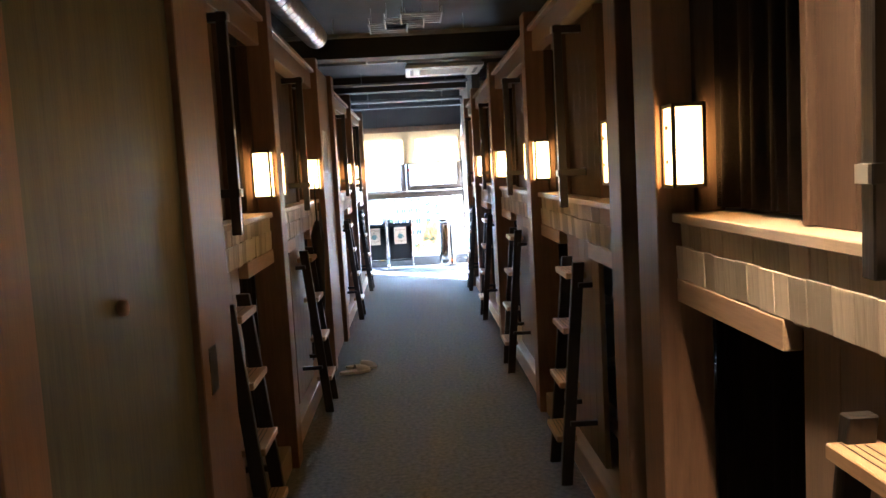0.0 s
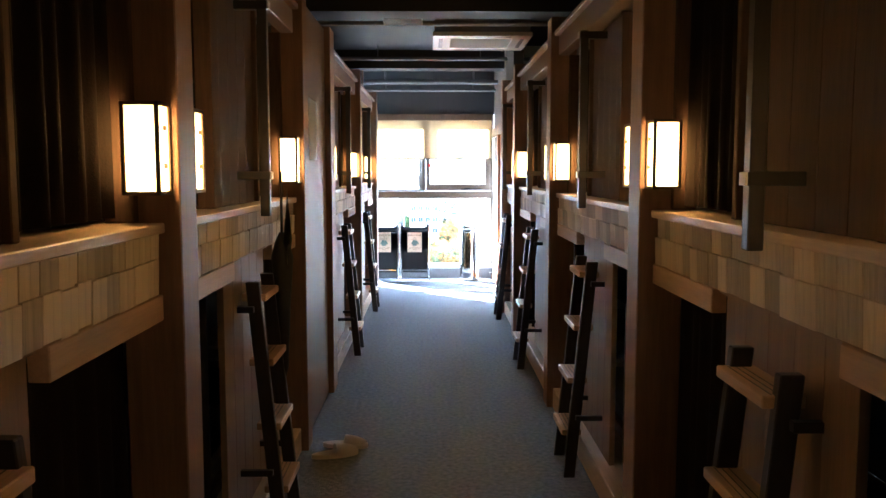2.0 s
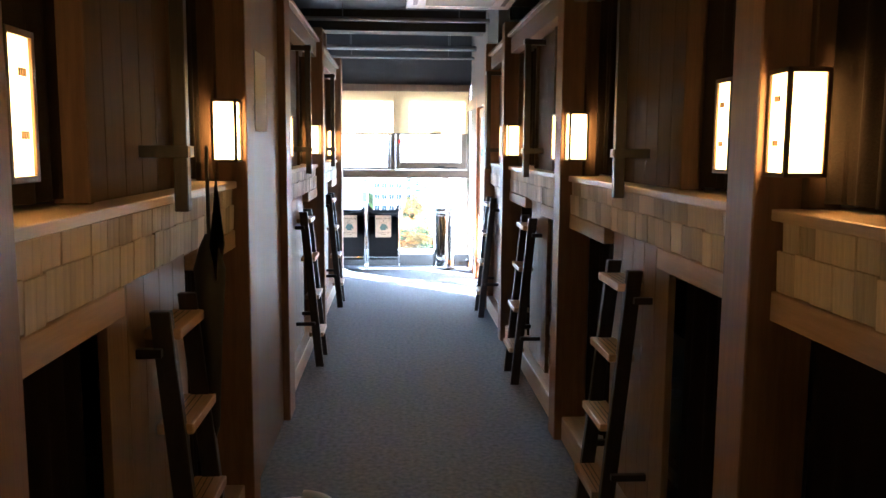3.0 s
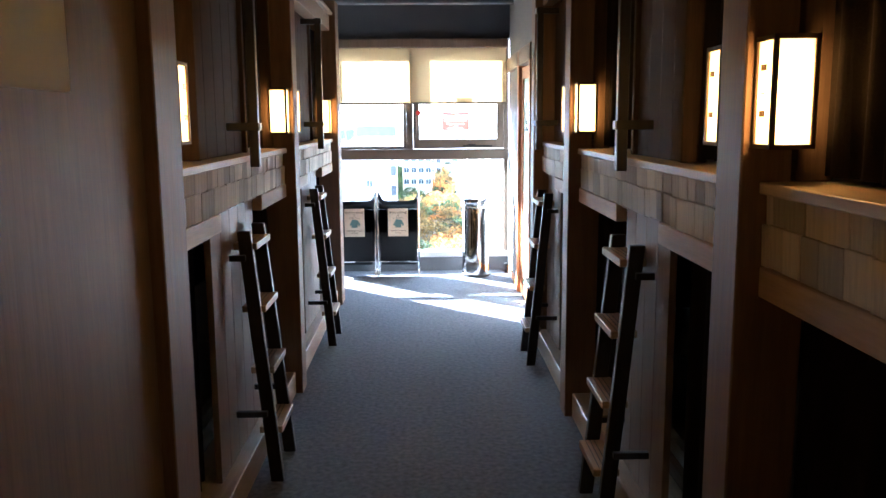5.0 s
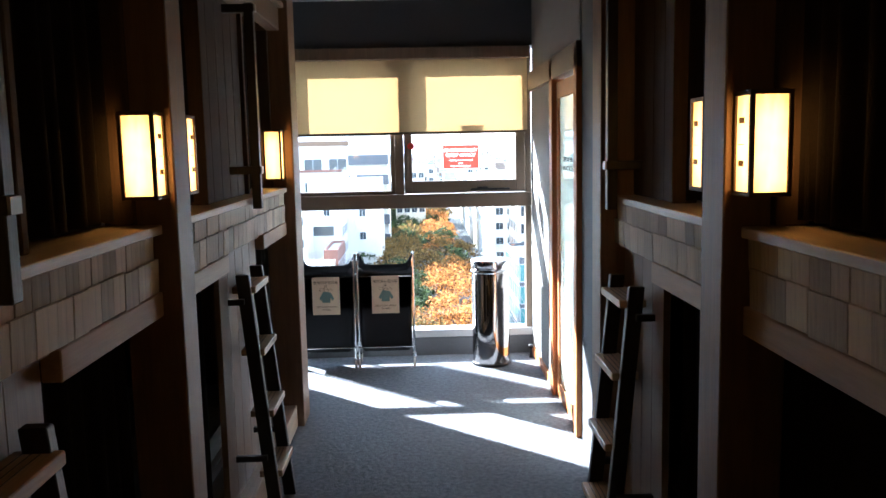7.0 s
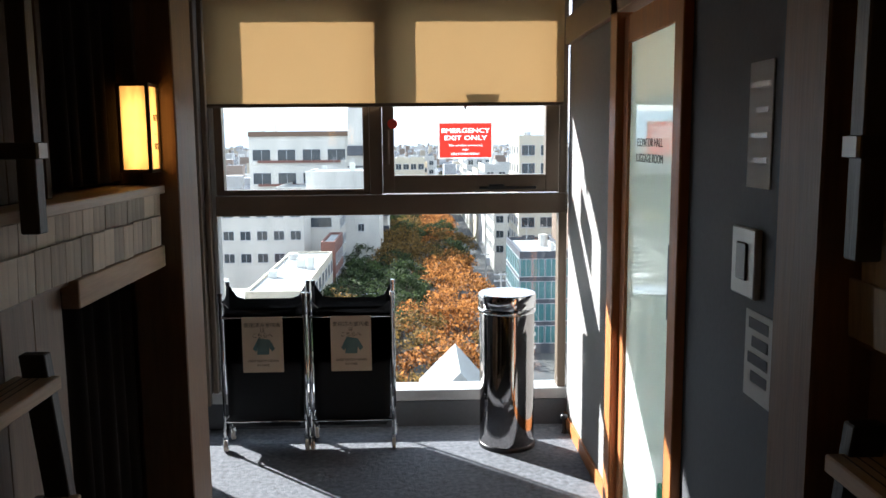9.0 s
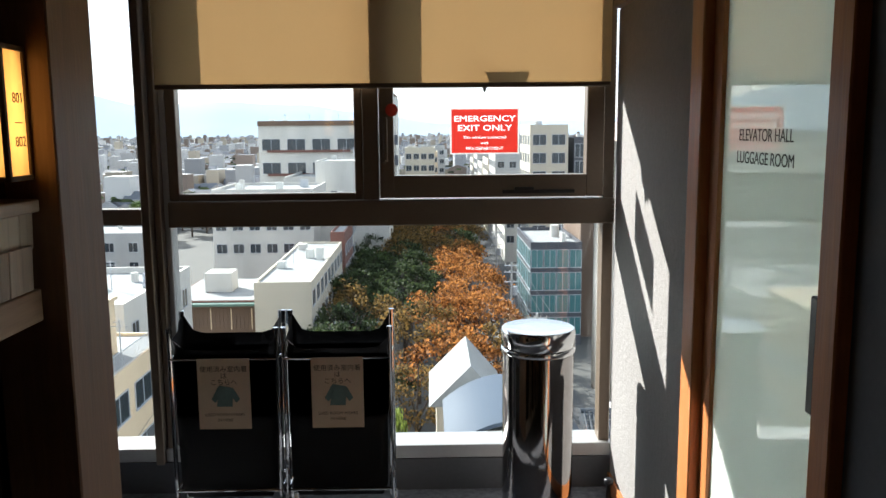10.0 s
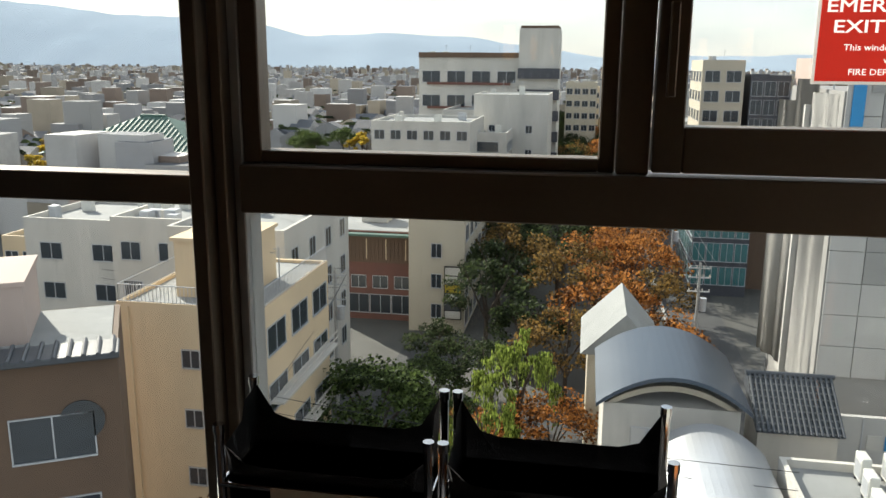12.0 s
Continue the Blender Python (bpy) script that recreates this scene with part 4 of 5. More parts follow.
def railing(ob, x0, x1, y0, y1, z, h=1.0):
    """A thin steel railing round a roof, as parts of its house."""
    for a, b in (((x0, y0), (x1, y0)), ((x1, y0), (x1, y1)), ((x0, y0), (x0, y1))):
        L_ = math.hypot(b[0] - a[0], b[1] - a[1])
        bm = bmesh.new()
        for hh in (h, h * .1):
            tube(bm, (*a, z + hh), (*b, z + hh), .03, 6)
        n = max(2, int(L_ / .22))
        for k in range(n + 1):
            u = k / n
            px, py = a[0] + (b[0] - a[0]) * u, a[1] + (b[1] - a[1]) * u
            box(bm, px - .012, px + .012, py - .012, py + .012, z, z + h)
        part("railing", bm, M_RAIL, ob, "thin steel roof railing")


# cream building with roof terrace
A = building("apartment_building", -24.4, -16.2, 50, 61, -11.3, M_CREAM, "cream rendered apartment building with railed roof terrace", south=[(1, .95, .95, 4, 3.2, 3.4)], east=[(3, 2.6, 1.5, 4, 2.5, 3.2)], parapet=.25, clutter=2, seed=3)
railing(A, -4.0, 4.0, -5.4, 5.4, 14.9)
part("penthouse", boxes((-1.7, 2.2, -3.4, 1.5, 14.7, 17.9), (-1.85, 2.35, -3.55, 1.65, 17.9, 18.1)), M_CREAM, A, "cream stair penthouse")
for z in (3.1, 6.3, 9.5):
    part("balcony", boxes((4.1, 4.9, -4.9, 4.9, z, z + .14), (4.85, 4.9, -4.9, 4.9, z + .55, z + .62), (4.85, 4.9, -4.9, 4.9, z + .95, z + 1.02)), M_WHITEB, A, "narrow white balcony with rails")
part("downpipe", boxes((-3.5, -3.38, -5.62, -5.5, 0, 14.7)), M_CREAM, A)
# brown building with round window
B = building("shop_building", -34.5, -18.9, 35.63, 42.63, -9.9, M_BROWNB, "brown building with grey tiled eave and round window", south=[(3, 3.0, 1.8, 2, 4.2, 3.6)], parapet=0, clutter=0, rz=30)
part("tiled_eave", boxes((-7.9, 7.9, -4.3, -2.4, 16.1, 16.35), bevel=.05), M_TILE, B, "grey tiled eave")
for k in range(30):
    part("eave_roll", tube(bmesh.new(), (-7.7 + k * .53, -4.32, 16.36), (-7.7 + k * .53, -2.4, 16.42), .09, 6), M_TILE, B)
rw = part("round_window", lathe(bmesh.new(), [(.85, 0), (.85, .06)], 28), M_WINDOW, B, "round dark window")
rw.matrix_basis = pose(6.3, -3.5, 13.4, 90, 0, 0)
part("upper_storey", boxes((-7.5, 4.4, -1.5, 3.3, 16.1, 18.6), (-7.6, 4.5, -1.6, 3.4, 18.6, 18.8)), M_PINKB, B, "pinkish upper storey")
part("roof_door", boxes((1.9, 2.8, -1.53, -1.48, 16.4, 18.3)), M_WHITEB, B)
building("office_building", -48.5, -38.5, 75, 86, -12.6, M_WHITEB, "white rendered office block with flat roof", south=[(2, 2.0, 1.4, 3, 3.0, 3.6)], east=[(3, .7, 1.1, 3, 3.5, 3.6)], clutter=4, seed=5)
building("office_building", -30, -21.0, 66, 82, -10.9, M_WHITEB, "white rendered house with sloping end and roof units", south=[(2, 1.5, 1.4, 4, 2.6, 3.3)], east=[(4, 1.3, 1.5, 4, 2.6, 3.3)], clutter=9, seed=7)
building("office_building", -37, -30.5, 70, 82, -11.2, M_WHITEB, "white low apartment house with roof stair", south=[(2, 1.6, 1.4, 3, 2.8, 3.2)], clutter=9, seed=9)
# brick house and signs
G = building("restaurant_building", -27.4, -17.8, 95, 108, -16.2, M_BRICKB, "brown and brick house with wooden upper floor", south=[(4, 1.6, 1.3, 1, 6.2, 3), (4, 2.2, 2.0, 1, 9.0, 3)], parapet=0)
part("wood_storey", boxes((-4.82, 4.82, -6.6, 6, 6.4, 9.4)), M_BROWNB, G, "dark wooden upper storey")
for k in range(22):
    part("lattice_slat", boxes((-4.6 + k * .43, -4.5 + k * .43, -6.68, -6.6, 6.8, 9.0)), M_CREAM if k % 5 == 0 else M_BROWNB, G)
part("eave", boxes((-5.2, 5.2, -7.4, -5.5, 9.4, 9.65)), M_ROOFTEAL, G, "weathered green eave")
part("roof_unit", boxes((-2, 1, -2, 1, 9.86, 12.0), bevel=.05), M_WHITEB, G)
H_ = building("apartment_building", -17.6, -11.8, 92, 122, -14.0, M_BEIGEB, "beige apartment building with roof units", south=[(1, 1.0, 1.4, 3, 4.0, 3.2)], east=[(9, 1.9, 1.6, 4, 2.4, 3.0)], parapet=.3, clutter=5, seed=2)
sg = part("sign_tower", boxes((.9, 2.7, -15.5, -15.2, 1.6, 7.2)), M_STEELBLACK, H_, "tall shop sign board")
for k in range(6):
    part("sign_panel", boxes((1.0, 2.6, -15.56, -15.5, 1.7 + k * .92, 2.5 + k * .92)), (M_WHITEB, M_DARKB, M_WHITEB, M_LYELLOW, M_WHITEB, M_WHITEB)[k], sg)
building("brick_building", -13.6, -11.6, 124, 136, -13.0, M_BRICKB, "dark red brick narrow building", south=[(1, 1, 1.4, 3, 3, 3)], east=[(4, 1.6, 1.5, 4, 3, 3)], parapet=.4)
building("apartment_building", -27, -12.4, 140, 158, -9.8, M_WHITEB, "grey-white office block with ribbon windows", south=[(1, 12, 1.5, 1, 2.4, 3)], east=[(5, 2.6, 1.5, 5, 2.6, 3.2)], clutter=6, seed=12)
building("apartment_building", -26, -13.0, 160, 190, -7.5, M_GREYB, "grey office block with roof units", south=[(5, 1.6, 1.5, 5, 2.4, 3.2)], east=[(7, 2.4, 1.5, 5, 2.4, 3.2)], clutter=6, seed=13)
# white block with dark bands
E_ = building("office_tower", -34.5, -14.0, 180, 200, 2.5, M_WHITEB, "long white office block with ribbon windows and roof rail", south=[(4, 3.6, 2.2, 4, 5.0, 4.8)], parapet=.9, clutter=5, seed=21)
part("roof_band", boxes((-10.3, 10.3, -10.3, -10, 28.4, 29.4)), M_BROWNB, E_)
for k in range(4):
    part("red_balcony", boxes((-8.5, 8.5, -10.45, -10.0, 23.0 - k * 4.8, 23.5 - k * 4.8)), M_BRICKB, E_)
building("stair_tower", -14.0, -6.2, 178, 192, 8.0, M_WHITEB, "white stair tower with dark balcony bands", parapet=0)
T_ = building("stair_tower", -13.8, -6.4, 179.2, 191, 8.2, M_BROWNB, "brown machine room on the stair tower", parapet=.4, base=4.4)
for k in range(7):
    tagged(part("dark_balcony", boxes((-14.1, -5.9, 176.9, 178.0, -1.6 - k * 4.1, .4 - k * 4.1)), M_DARKB), "dark balcony band of the white stair tower", "balcony", "dark balconies")
building("apartment_building", -32, -17, 132, 148, -7.6, M_WHITEB, "low white hall with dark arched skylight and units", south=[(6, 1.5, 1.3, 3, 2.2, 3.4)], parapet=.5, clutter=8, seed=31)
building("apartment_building", -19, -6.6, 150, 166, -4.0, M_WHITEB, "plain white block with blind walls", south=[(2, 1.0, 1.2, 2, 6.0, 4)], parapet=.3, clutter=5, seed=33)
for k, (x0, x1, y, top, m) in enumerate(((-6, 2, 230, -4, M_BEIGEB), (-4, 3, 260, -6, M_CREAM), (-3, 6, 300, -5, M_GREYB), (-60, -45, 140, -15, M_GREYB), (-75, -58, 120, -16, M_PINKB), (-95, -78, 150, -17, M_WHITEB), (-66, -52, 100, -17.5, M_BEIGEB), (-58, -50, 84, -16.5, M_CREAM))):
    building("city_house", x0, x1, y, y + 14, top, m, "small city block with rows of windows", south=[(4, 1.4, 1.4, 4, 2.4, 3.1)], east=[(3, 1.4, 1.4, 3, 2.4, 3.1)], clutter=4, seed=40 + k)


# temple-like hall with green hipped roofs
def hip_roof(name, x0, x1, y0, y1, ze, zr, m, label, base=None):
    ob = thing(name, ((x0 + x1) / 2, (y0 + y1) / 2, GZ if base is None else base), label, "building", "tiled roofs")
    w, d, z0, z1 = (x1 - x0) / 2, (y1 - y0) / 2, ze - (GZ if base is None else base), zr - (GZ if base is None else base)
    part("wall", boxes((-w * .9, w * .9, -d * .9, d * .9, 0, z0)), M_BEIGEB, ob)
    bm = bmesh.new()
    r = max(.5, w - d)
    v = [bm.verts.new(p) for p in ((-w, -d, z0), (w, -d, z0), (w, d, z0), (-w, d, z0), (-r, 0, z1), (r, 0, z1))]
    for f in ((0, 1, 5, 4), (1, 2, 5), (2, 3, 4, 5), (3, 0, 4), (3, 2, 1, 0)):
        bm.faces.new([v[i] for i in f])
    part("roof", bm, m, ob)
    bm = bmesh.new()
    n = int(2 * w / 1.2)
    for k in range(1, n):
        x = -w + 2 * w * k / n
        t = min(1, (w - abs(x)) / max(.1, (w - r)))
        a, b = Vector((x, -d, z0 + .05)), Vector((x, -d + d * t, z0 + (z1 - z0) * t + .05))
        tube(bm, a, b, .14, 5)
    tube(bm, (-r, 0, z1 + .1), (r, 0, z1 + .1), .35, 8)
    part("roof_rolls", bm, m, ob)
    return ob


hip_roof("temple_hall", -112, -76, 165, 195, -17.5, -10.5, M_ROOFTEAL, "hall under a green hipped metal roof")
hip_roof("temple_hall", -92, -66, 140, 160, -21, -15.0, M_ROOFTEAL, "low hall under a green hipped metal roof")


# arched house near the canal
def arch_roof_bm(w, y0, y1, z0, rise, thick=.25, seg=18):
    bm = bmesh.new()
    for y in (y0, y1):
        for off in (0, thick):
            for k in range(seg + 1):
                u = k / seg * 2 - 1
                bm.verts.new((u * w, y, z0 + rise * (1 - u * u) + off))
    bm.verts.ensure_lookup_table()
    n = seg + 1
    V = bm.verts
    for k in range(seg):
        bm.faces.new((V[n + k], V[n + k + 1], V[3 * n + k + 1], V[3 * n + k]))
        bm.faces.new((V[k + 1], V[k], V[2 * n + k], V[2 * n + k + 1]))
        bm.faces.new((V[k], V[k + 1], V[n + k + 1], V[n + k]))
        bm.faces.new((V[2 * n + k + 1], V[2 * n + k], V[3 * n + k], V[3 * n + k + 1]))
    bm.faces.new((V[0], V[n], V[3 * n], V[2 * n]))
    bm.faces.new((V[seg], V[2 * n + seg], V[3 * n + seg], V[n + seg]))
    return bm


I_ = thing("arched_house", (4.7, 57, GZ), "pale house under a blue-grey arched metal roof", "building", "city buildings")
part("wall", boxes((-3.35, 3.35, -5.6, 1.2, 0, 10.7)), M_WHITEB, I_)
part("gable_wall", arch_roof_bm(3.35, -5.55, -5.3, 10.3, 1.2, .3), M_BEIGEB, I_)
part("roof", arch_roof_bm(3.75, -6.4, 1.8, 10.75, 1.6, .22), M_BLUEROOF, I_, "blue-grey arched metal roof")
for x in (-.98, .98):
    part("window", boxes((x - .96, x + .96, -5.66, -5.58, 7.4, 9.5), bevel=.02), M_SILVER, I_, "pale screened window")
part("lower_band", boxes((-3.45, 3.45, -5.75, -5.6, 6.0, 6.8)), M_BLUEROOF, I_)
S_ = thing("arched_house", (6.2, 45.5, GZ), "low annex under a silver arched metal roof", "building", "city buildings")
part("wall", boxes((-2.4, 2.4, -3.4, 3.6, 0, 9.2)), M_WHITEB, S_)
part("roof", arch_roof_bm(2.7, -3.8, 4.0, 9.25, 1.4, .15), M_SILVER, S_, "silver arched metal roof")
K_ = thing("gabled_house", (2.6, 67, GZ), "old house under a grey tiled gable roof", "building", "city buildings")
part("wall", boxes((-2, 2.2, -4, 3, 0, 9.4)), M_BEIGEB, K_)
bm = bmesh.new()
v = [bm.verts.new(p) for p in ((-2.5, -4.5, 9.2), (0.3, -4.5, 12.0), (2.7, -4.5, 9.2), (-2.5, 3.5, 9.2), (0.3, 3.5, 12.0), (2.7, 3.5, 9.2))]
for f in ((0, 1, 4, 3), (1, 2, 5, 4), (0, 2, 1), (3, 4, 5), (0, 3, 5, 2)):
    bm.faces.new([v[i] for i in f])
part("roof", bm, M_ROOFGREY, K_, "weathered grey tiled roof")
TH = thing("tiled_house", (10.9, 53.2, GZ), "low house under a grey rolled tile roof", "building", "tiled roofs")
part("wall", boxes((-1.9, 1.9, -1.4, 1.8, 0, 9.6)), M_WHITEB, TH)
bm = bmesh.new()
v = [bm.verts.new(p) for p in ((-2.1, -1.9, 9.75), (2.1, -1.9, 9.75), (2.1, 1.3, 11.6), (-2.1, 1.3, 11.6), (2.1, 2.2, 10.9), (-2.1, 2.2, 10.9))]
for f in ((0, 1, 2, 3), (3, 2, 4, 5), (1, 4, 2), (0, 3, 5), (0, 5, 4, 1)):
    bm.faces.new([v[i] for i in f])
part("roof", bm, M_TILE, TH, "grey tiled roof")
for k in range(17):
    x = -2.0 + k * .25
    part("tile_roll", tube(bmesh.new(), (x, -1.95, 9.8), (x, 1.3, 11.68), .075, 8), M_TILE, TH)
for k in range(9):
    y = -1.8 + k * .36
    part("tile_course", boxes((-2.1, 2.1, y, y + .06, 9.76 + (y + 1.9) * .578, 9.83 + (y + 1.9) * .578)), M_ROOFGREY, TH)
part("ridge", tube(bmesh.new(), (-2.2, 1.3, 11.68), (2.2, 1.3, 11.68), .14, 10), M_TILE, TH)
ac_roof = building("low_building", 9.3, 17, 41.5, 48.6, -16.6, M_WHITEB, "low building with outdoor units on its roof", parapet=.45)
for k in range(11):
    x, y = -1.2 + (k % 4) * 1.15 + .2 * (k // 4), -1.4 + (k // 4) * 1.7
    u = part("outdoor_unit", boxes((x, x + .42, y, y + .95, 9.6, 10.75), bevel=.04), M_AC, ac_roof, "pale outdoor air-conditioning unit")
    part("fan_grille", boxes((x - .02, x, y + .12, y + .82, 9.75, 10.5)), M_RAIL, u)
    part("unit_foot", boxes((x, x + .42, y + .1, y + .2, 9.46, 9.6), (x, x + .42, y + .75, y + .85, 9.46, 9.6)), M_DARKB, u)
W_ = setting("site_wall", boxes((13, 40, 55, 55.3, GZ, GZ + 9.4)), M_SHEET, "white hoarding of the building site", "wall")

for x in (15.2, 16.1):
    part("site_notice", boxes((x, x + .75, 54.94, 55.0, GZ + 7.6, GZ + 8.4)), M_BLUESHEET if x > 16 else M_WHITEB, W_, "small site notice board")
for k in range(14):
    part("hoarding_joint", boxes((13.0 + k * 1.9, 13.06 + k * 1.9, 54.96, 55.0, GZ, GZ + 9.4)), M_RAIL, W_)

# construction tower wrapped in sheets
J = thing("construction_tower", (18.9, 66, GZ), "tall building site wrapped in white and grey sheets", "building", "city buildings")
part("core", boxes((-4.4, 8, -2.8, 10, 0, 26)), M_GREYSHEET, J)
for k, (x, y, ln, top, rz) in enumerate(((-5.4, 2.6, 2.6, 25.2, 20), (-4.9, .9, 2.4, 26.6, 20), (-4.4, -2.7, 4.2, 25.8, 12))):
    part("white_sheet", curtain_bm(0, ln, 7.6, top, 0, .16, .055), M_SHEET, J, "draped white scaffold sheet").matrix_basis = pose(x, y, 0, 0, 0, rz)
part("side_sheet", boxes((-5.4, -4.4, 1.6, 3.0, 7, 25)), M_SHEET, J)
for r in range(9):
    for c in range(6):
        part("hoarding_panel", boxes((-4.3 + c * 2.05, -2.3 + c * 2.05, -2.95, -2.82, 8.6 + r * 2.0, 10.56 + r * 2.0)), (M_GREYSHEET, M_SHEET, M_GREYSHEET)[(c + r // 3) % 3] if c else M_SHEET, J)
part("blue_strip", boxes((-4.0, -3.3, -3.05, -2.95, 24, 29)), M_BLUESHEET, J, "blue sheet strip")
for k in range(5):
    bm = bmesh.new()
    x = -3.0 + k * 2.1
    outline = ((x, 25.9), (x + 2.0, 25.9), (x + 2.0, 26.6), (x + 1.0, 28.6), (x, 26.6))
    front, back = [bm.verts.new((a, -3.06, b)) for a, b in outline], [bm.verts.new((a, -2.96, b)) for a, b in outline]
    bm.faces.new(front)
    bm.faces.new(back[::-1])
    for q in range(5):
        bm.faces.new((front[q], front[(q + 1) % 5], back[(q + 1) % 5], back[q]))
    part("peaked_sheet", bm, M_GREYSHEET, J)
bm = bmesh.new()
for k in range(9):
    tube(bm, (-4 + k * 1.3, 1, 25.8), (-4 + k * 1.3, 1, 30.2), .06, 6)
for z in (28, 29.2, 30.2):
    tube(bm, (-4, 1, z), (6.4, 1, z), .05, 6)
part("scaffold_frame", bm, M_RAIL, J, "bare steel scaffold frame")
bm = bmesh.new()
box(bm, 2.1, 3.1, 3, 4.2, 27, 31.5)
tube(bm, (2.6, 3.5, 30.5), (1.2, 4, 34.5), .22, 6)
tube(bm, (2.6, 3.5, 31.5), (7.5, 4, 30.8), .2, 6)
part("crane", bm, M_CRANE, J, "red tower crane")
building("glass_building", 13.0, 19.5, 112, 128, -13.2, M_DARKB, "teal glass office building", south=[(4, 1.4, 2.2, 4, 2.7, 2.9)], west=[(6, 2.2, 2.2, 4, 2.7, 2.9)], gm=M_TEALGLASS, parapet=.5, clutter=6, seed=51)
building("office_building", 20, 27, 116, 130, -8, M_BROWNB, "dark brown blank office block", parapet=.4, clutter=2)
building("office_building", 17.5, 24, 150, 165, 1.5, M_BEIGEB, "beige balcony apartment tower", south=[(2, 2.2, 1.7, 7, 2.8, 3.1)], west=[(4, 2, 1.6, 7, 2.8, 3.1)], clutter=4, seed=52)
building("office_building", 25, 31, 150, 165, -.5, M_DARKB, "dark glass office tower", south=[(3, 1.6, 2.2, 7, 2.9, 2.9)], parapet=.3)
building("office_building", 31.5, 34, 140, 150, 2.2, M_PINKB, "narrow tan office tower", parapet=.2)
building("office_building", 34, 42, 140, 150, 2.0, M_BROWNB, "dark brown office tower", parapet=.2)
for k in range(6):
    building("city_house", 15.8, 23 + k % 3, 178 + k * 24, 198 + k * 24, -10 + (k * 5) % 7, (M_WHITEB, M_GREYB, M_BEIGEB)[k % 3], "street building with balconies along the canal", south=[(3, 1.5, 1.4, 4, 2.6, 3.1)], west=[(6, 1.6, 1.5, 4, 2.6, 3.1)], clutter=4, seed=60 + k)
    building("city_house", -24, -12.6 + (k % 2), 200 + k * 24, 220 + k * 24, -11 + (k * 3) % 6, (M_GREYB, M_WHITEB, M_CREAM)[k % 3], "street building with balconies along the canal", south=[(3, 1.5, 1.4, 4, 2.6, 3.1)], east=[(6, 1.6, 1.5, 4, 2.6, 3.1)], clutter=4, seed=70 + k)


# trees
def tree(name, label, leaf, h, r, seed, clumps=26, leaves=90, size=.34, droop=False):
    rnd = random.Random(seed)
    ob = thing(name, (0, 0, GZ), label, "tree", "canal trees")
    bm = bmesh.new()
    tube(bm, (0, 0, 0), (.1, 0, h * .5), .28, 8, .16)
    ends = []
    for k in range(7):
        a = k * .9 + rnd.random()
        e = Vector((math.cos(a) * r * .55, math.sin(a) * r * .55, h * rnd.uniform(.6, .85)))
        tube(bm, (.05, 0, h * rnd.uniform(.28, .48)), e, .11, 6, .04)
        ends.append(e)
    part("trunk", bm, M_BARK, ob)
    verts, faces = [], []
    for c in range(clumps):
        a, q = rnd.uniform(0, 6.28), math.sqrt(rnd.random()) * r
        zc = h * (.55 + .40 * (1 - (q / r) ** 2) * rnd.uniform(.55, 1.0))
        cr = r * rnd.uniform(.2, .36)
        for k in range(leaves):
            d = Vector((rnd.gauss(0, 1), rnd.gauss(0, 1), rnd.gauss(0, 1))).normalized() * cr * rnd.random() ** .4
            if droop:
                d = Vector((d.x * .6, d.y * .6, -abs(d.z) * 3.4 * rnd.random() + .4))
            else:
                d.z *= .6
            p = Vector((q * math.cos(a), q * math.sin(a), zc)) + d
            nrm = Vector((rnd.gauss(0, 1), rnd.gauss(0, 1), rnd.gauss(.8, 1))).normalized()
            t1 = nrm.orthogonal().normalized()
            t2 = nrm.cross(t1)
            s_ = size * rnd.uniform(.6, 1.3)
            i = len(verts)
            tall = 2.4 if droop else 1.2
            if droop:
                t1, t2 = Vector((t1.x, t1.y, 0)).normalized() * .5, Vector((0, 0, 1))
            verts += [p - t1 * s_ * .5, p + t2 * s_ * .3 * tall - t1 * .06, p + t1 * s_ * .5, p - t2 * s_ * .35 * tall]
            faces.append((i, i + 1, i + 2, i + 3))
    me = bpy.data.meshes.new("crown")
    me.from_pydata(verts, [], faces)
    me.materials.append(leaf)
    part("crown", me, None, ob)
    return ob


KINDS = [tree("autumn_tree", "street tree with orange autumn leaves", M_LORANGE, 11, 4.6, 1), tree("autumn_tree", "street tree with olive brown autumn leaves", M_LOLIVE, 11.5, 4.8, 2),
         tree("green_tree", "street tree with dark green leaves", M_LDARK, 11, 4.0, 3), tree("green_tree", "round green leafy tree", M_LGREEN, 9.5, 4.2, 4, clumps=46, leaves=150, size=.28),
         tree("willow_tree", "light green weeping willow", M_LWILLOW, 9.5, 2.8, 5, clumps=26, leaves=120, size=.22, droop=True)]
KINDS[0].matrix_world = pose(6.0, 96, GZ, 0, 0, 40)
KINDS[1].matrix_world = pose(-1.0, 90, GZ, 0, 0, 100)
KINDS[2].matrix_world = pose(-8.6, 84, GZ, 0, 0, 10)
KINDS[3].matrix_world = pose(-13.0, 60, GZ, 0, 0, 0)
KINDS[4].matrix_world = pose(-3.8, 62, GZ + 1.6, 0, 0, 0)
rt = random.Random(9)
for k, x, y, q in ((3, -11.2, 70, .62), (2, -9.5, 74, .62), (2, -8.4, 93, 1), (0, 1.5, 101, 1), (1, 6.2, 86, .9), (1, -7.5, 100, 1)):
    copy_thing(KINDS[k], pose(x, y, GZ, 0, 0, rt.uniform(0, 360)) @ Matrix.Scale(q, 4))
copy_thing(KINDS[4], pose(-5.2, 55.5, GZ, 0, 0, 80))
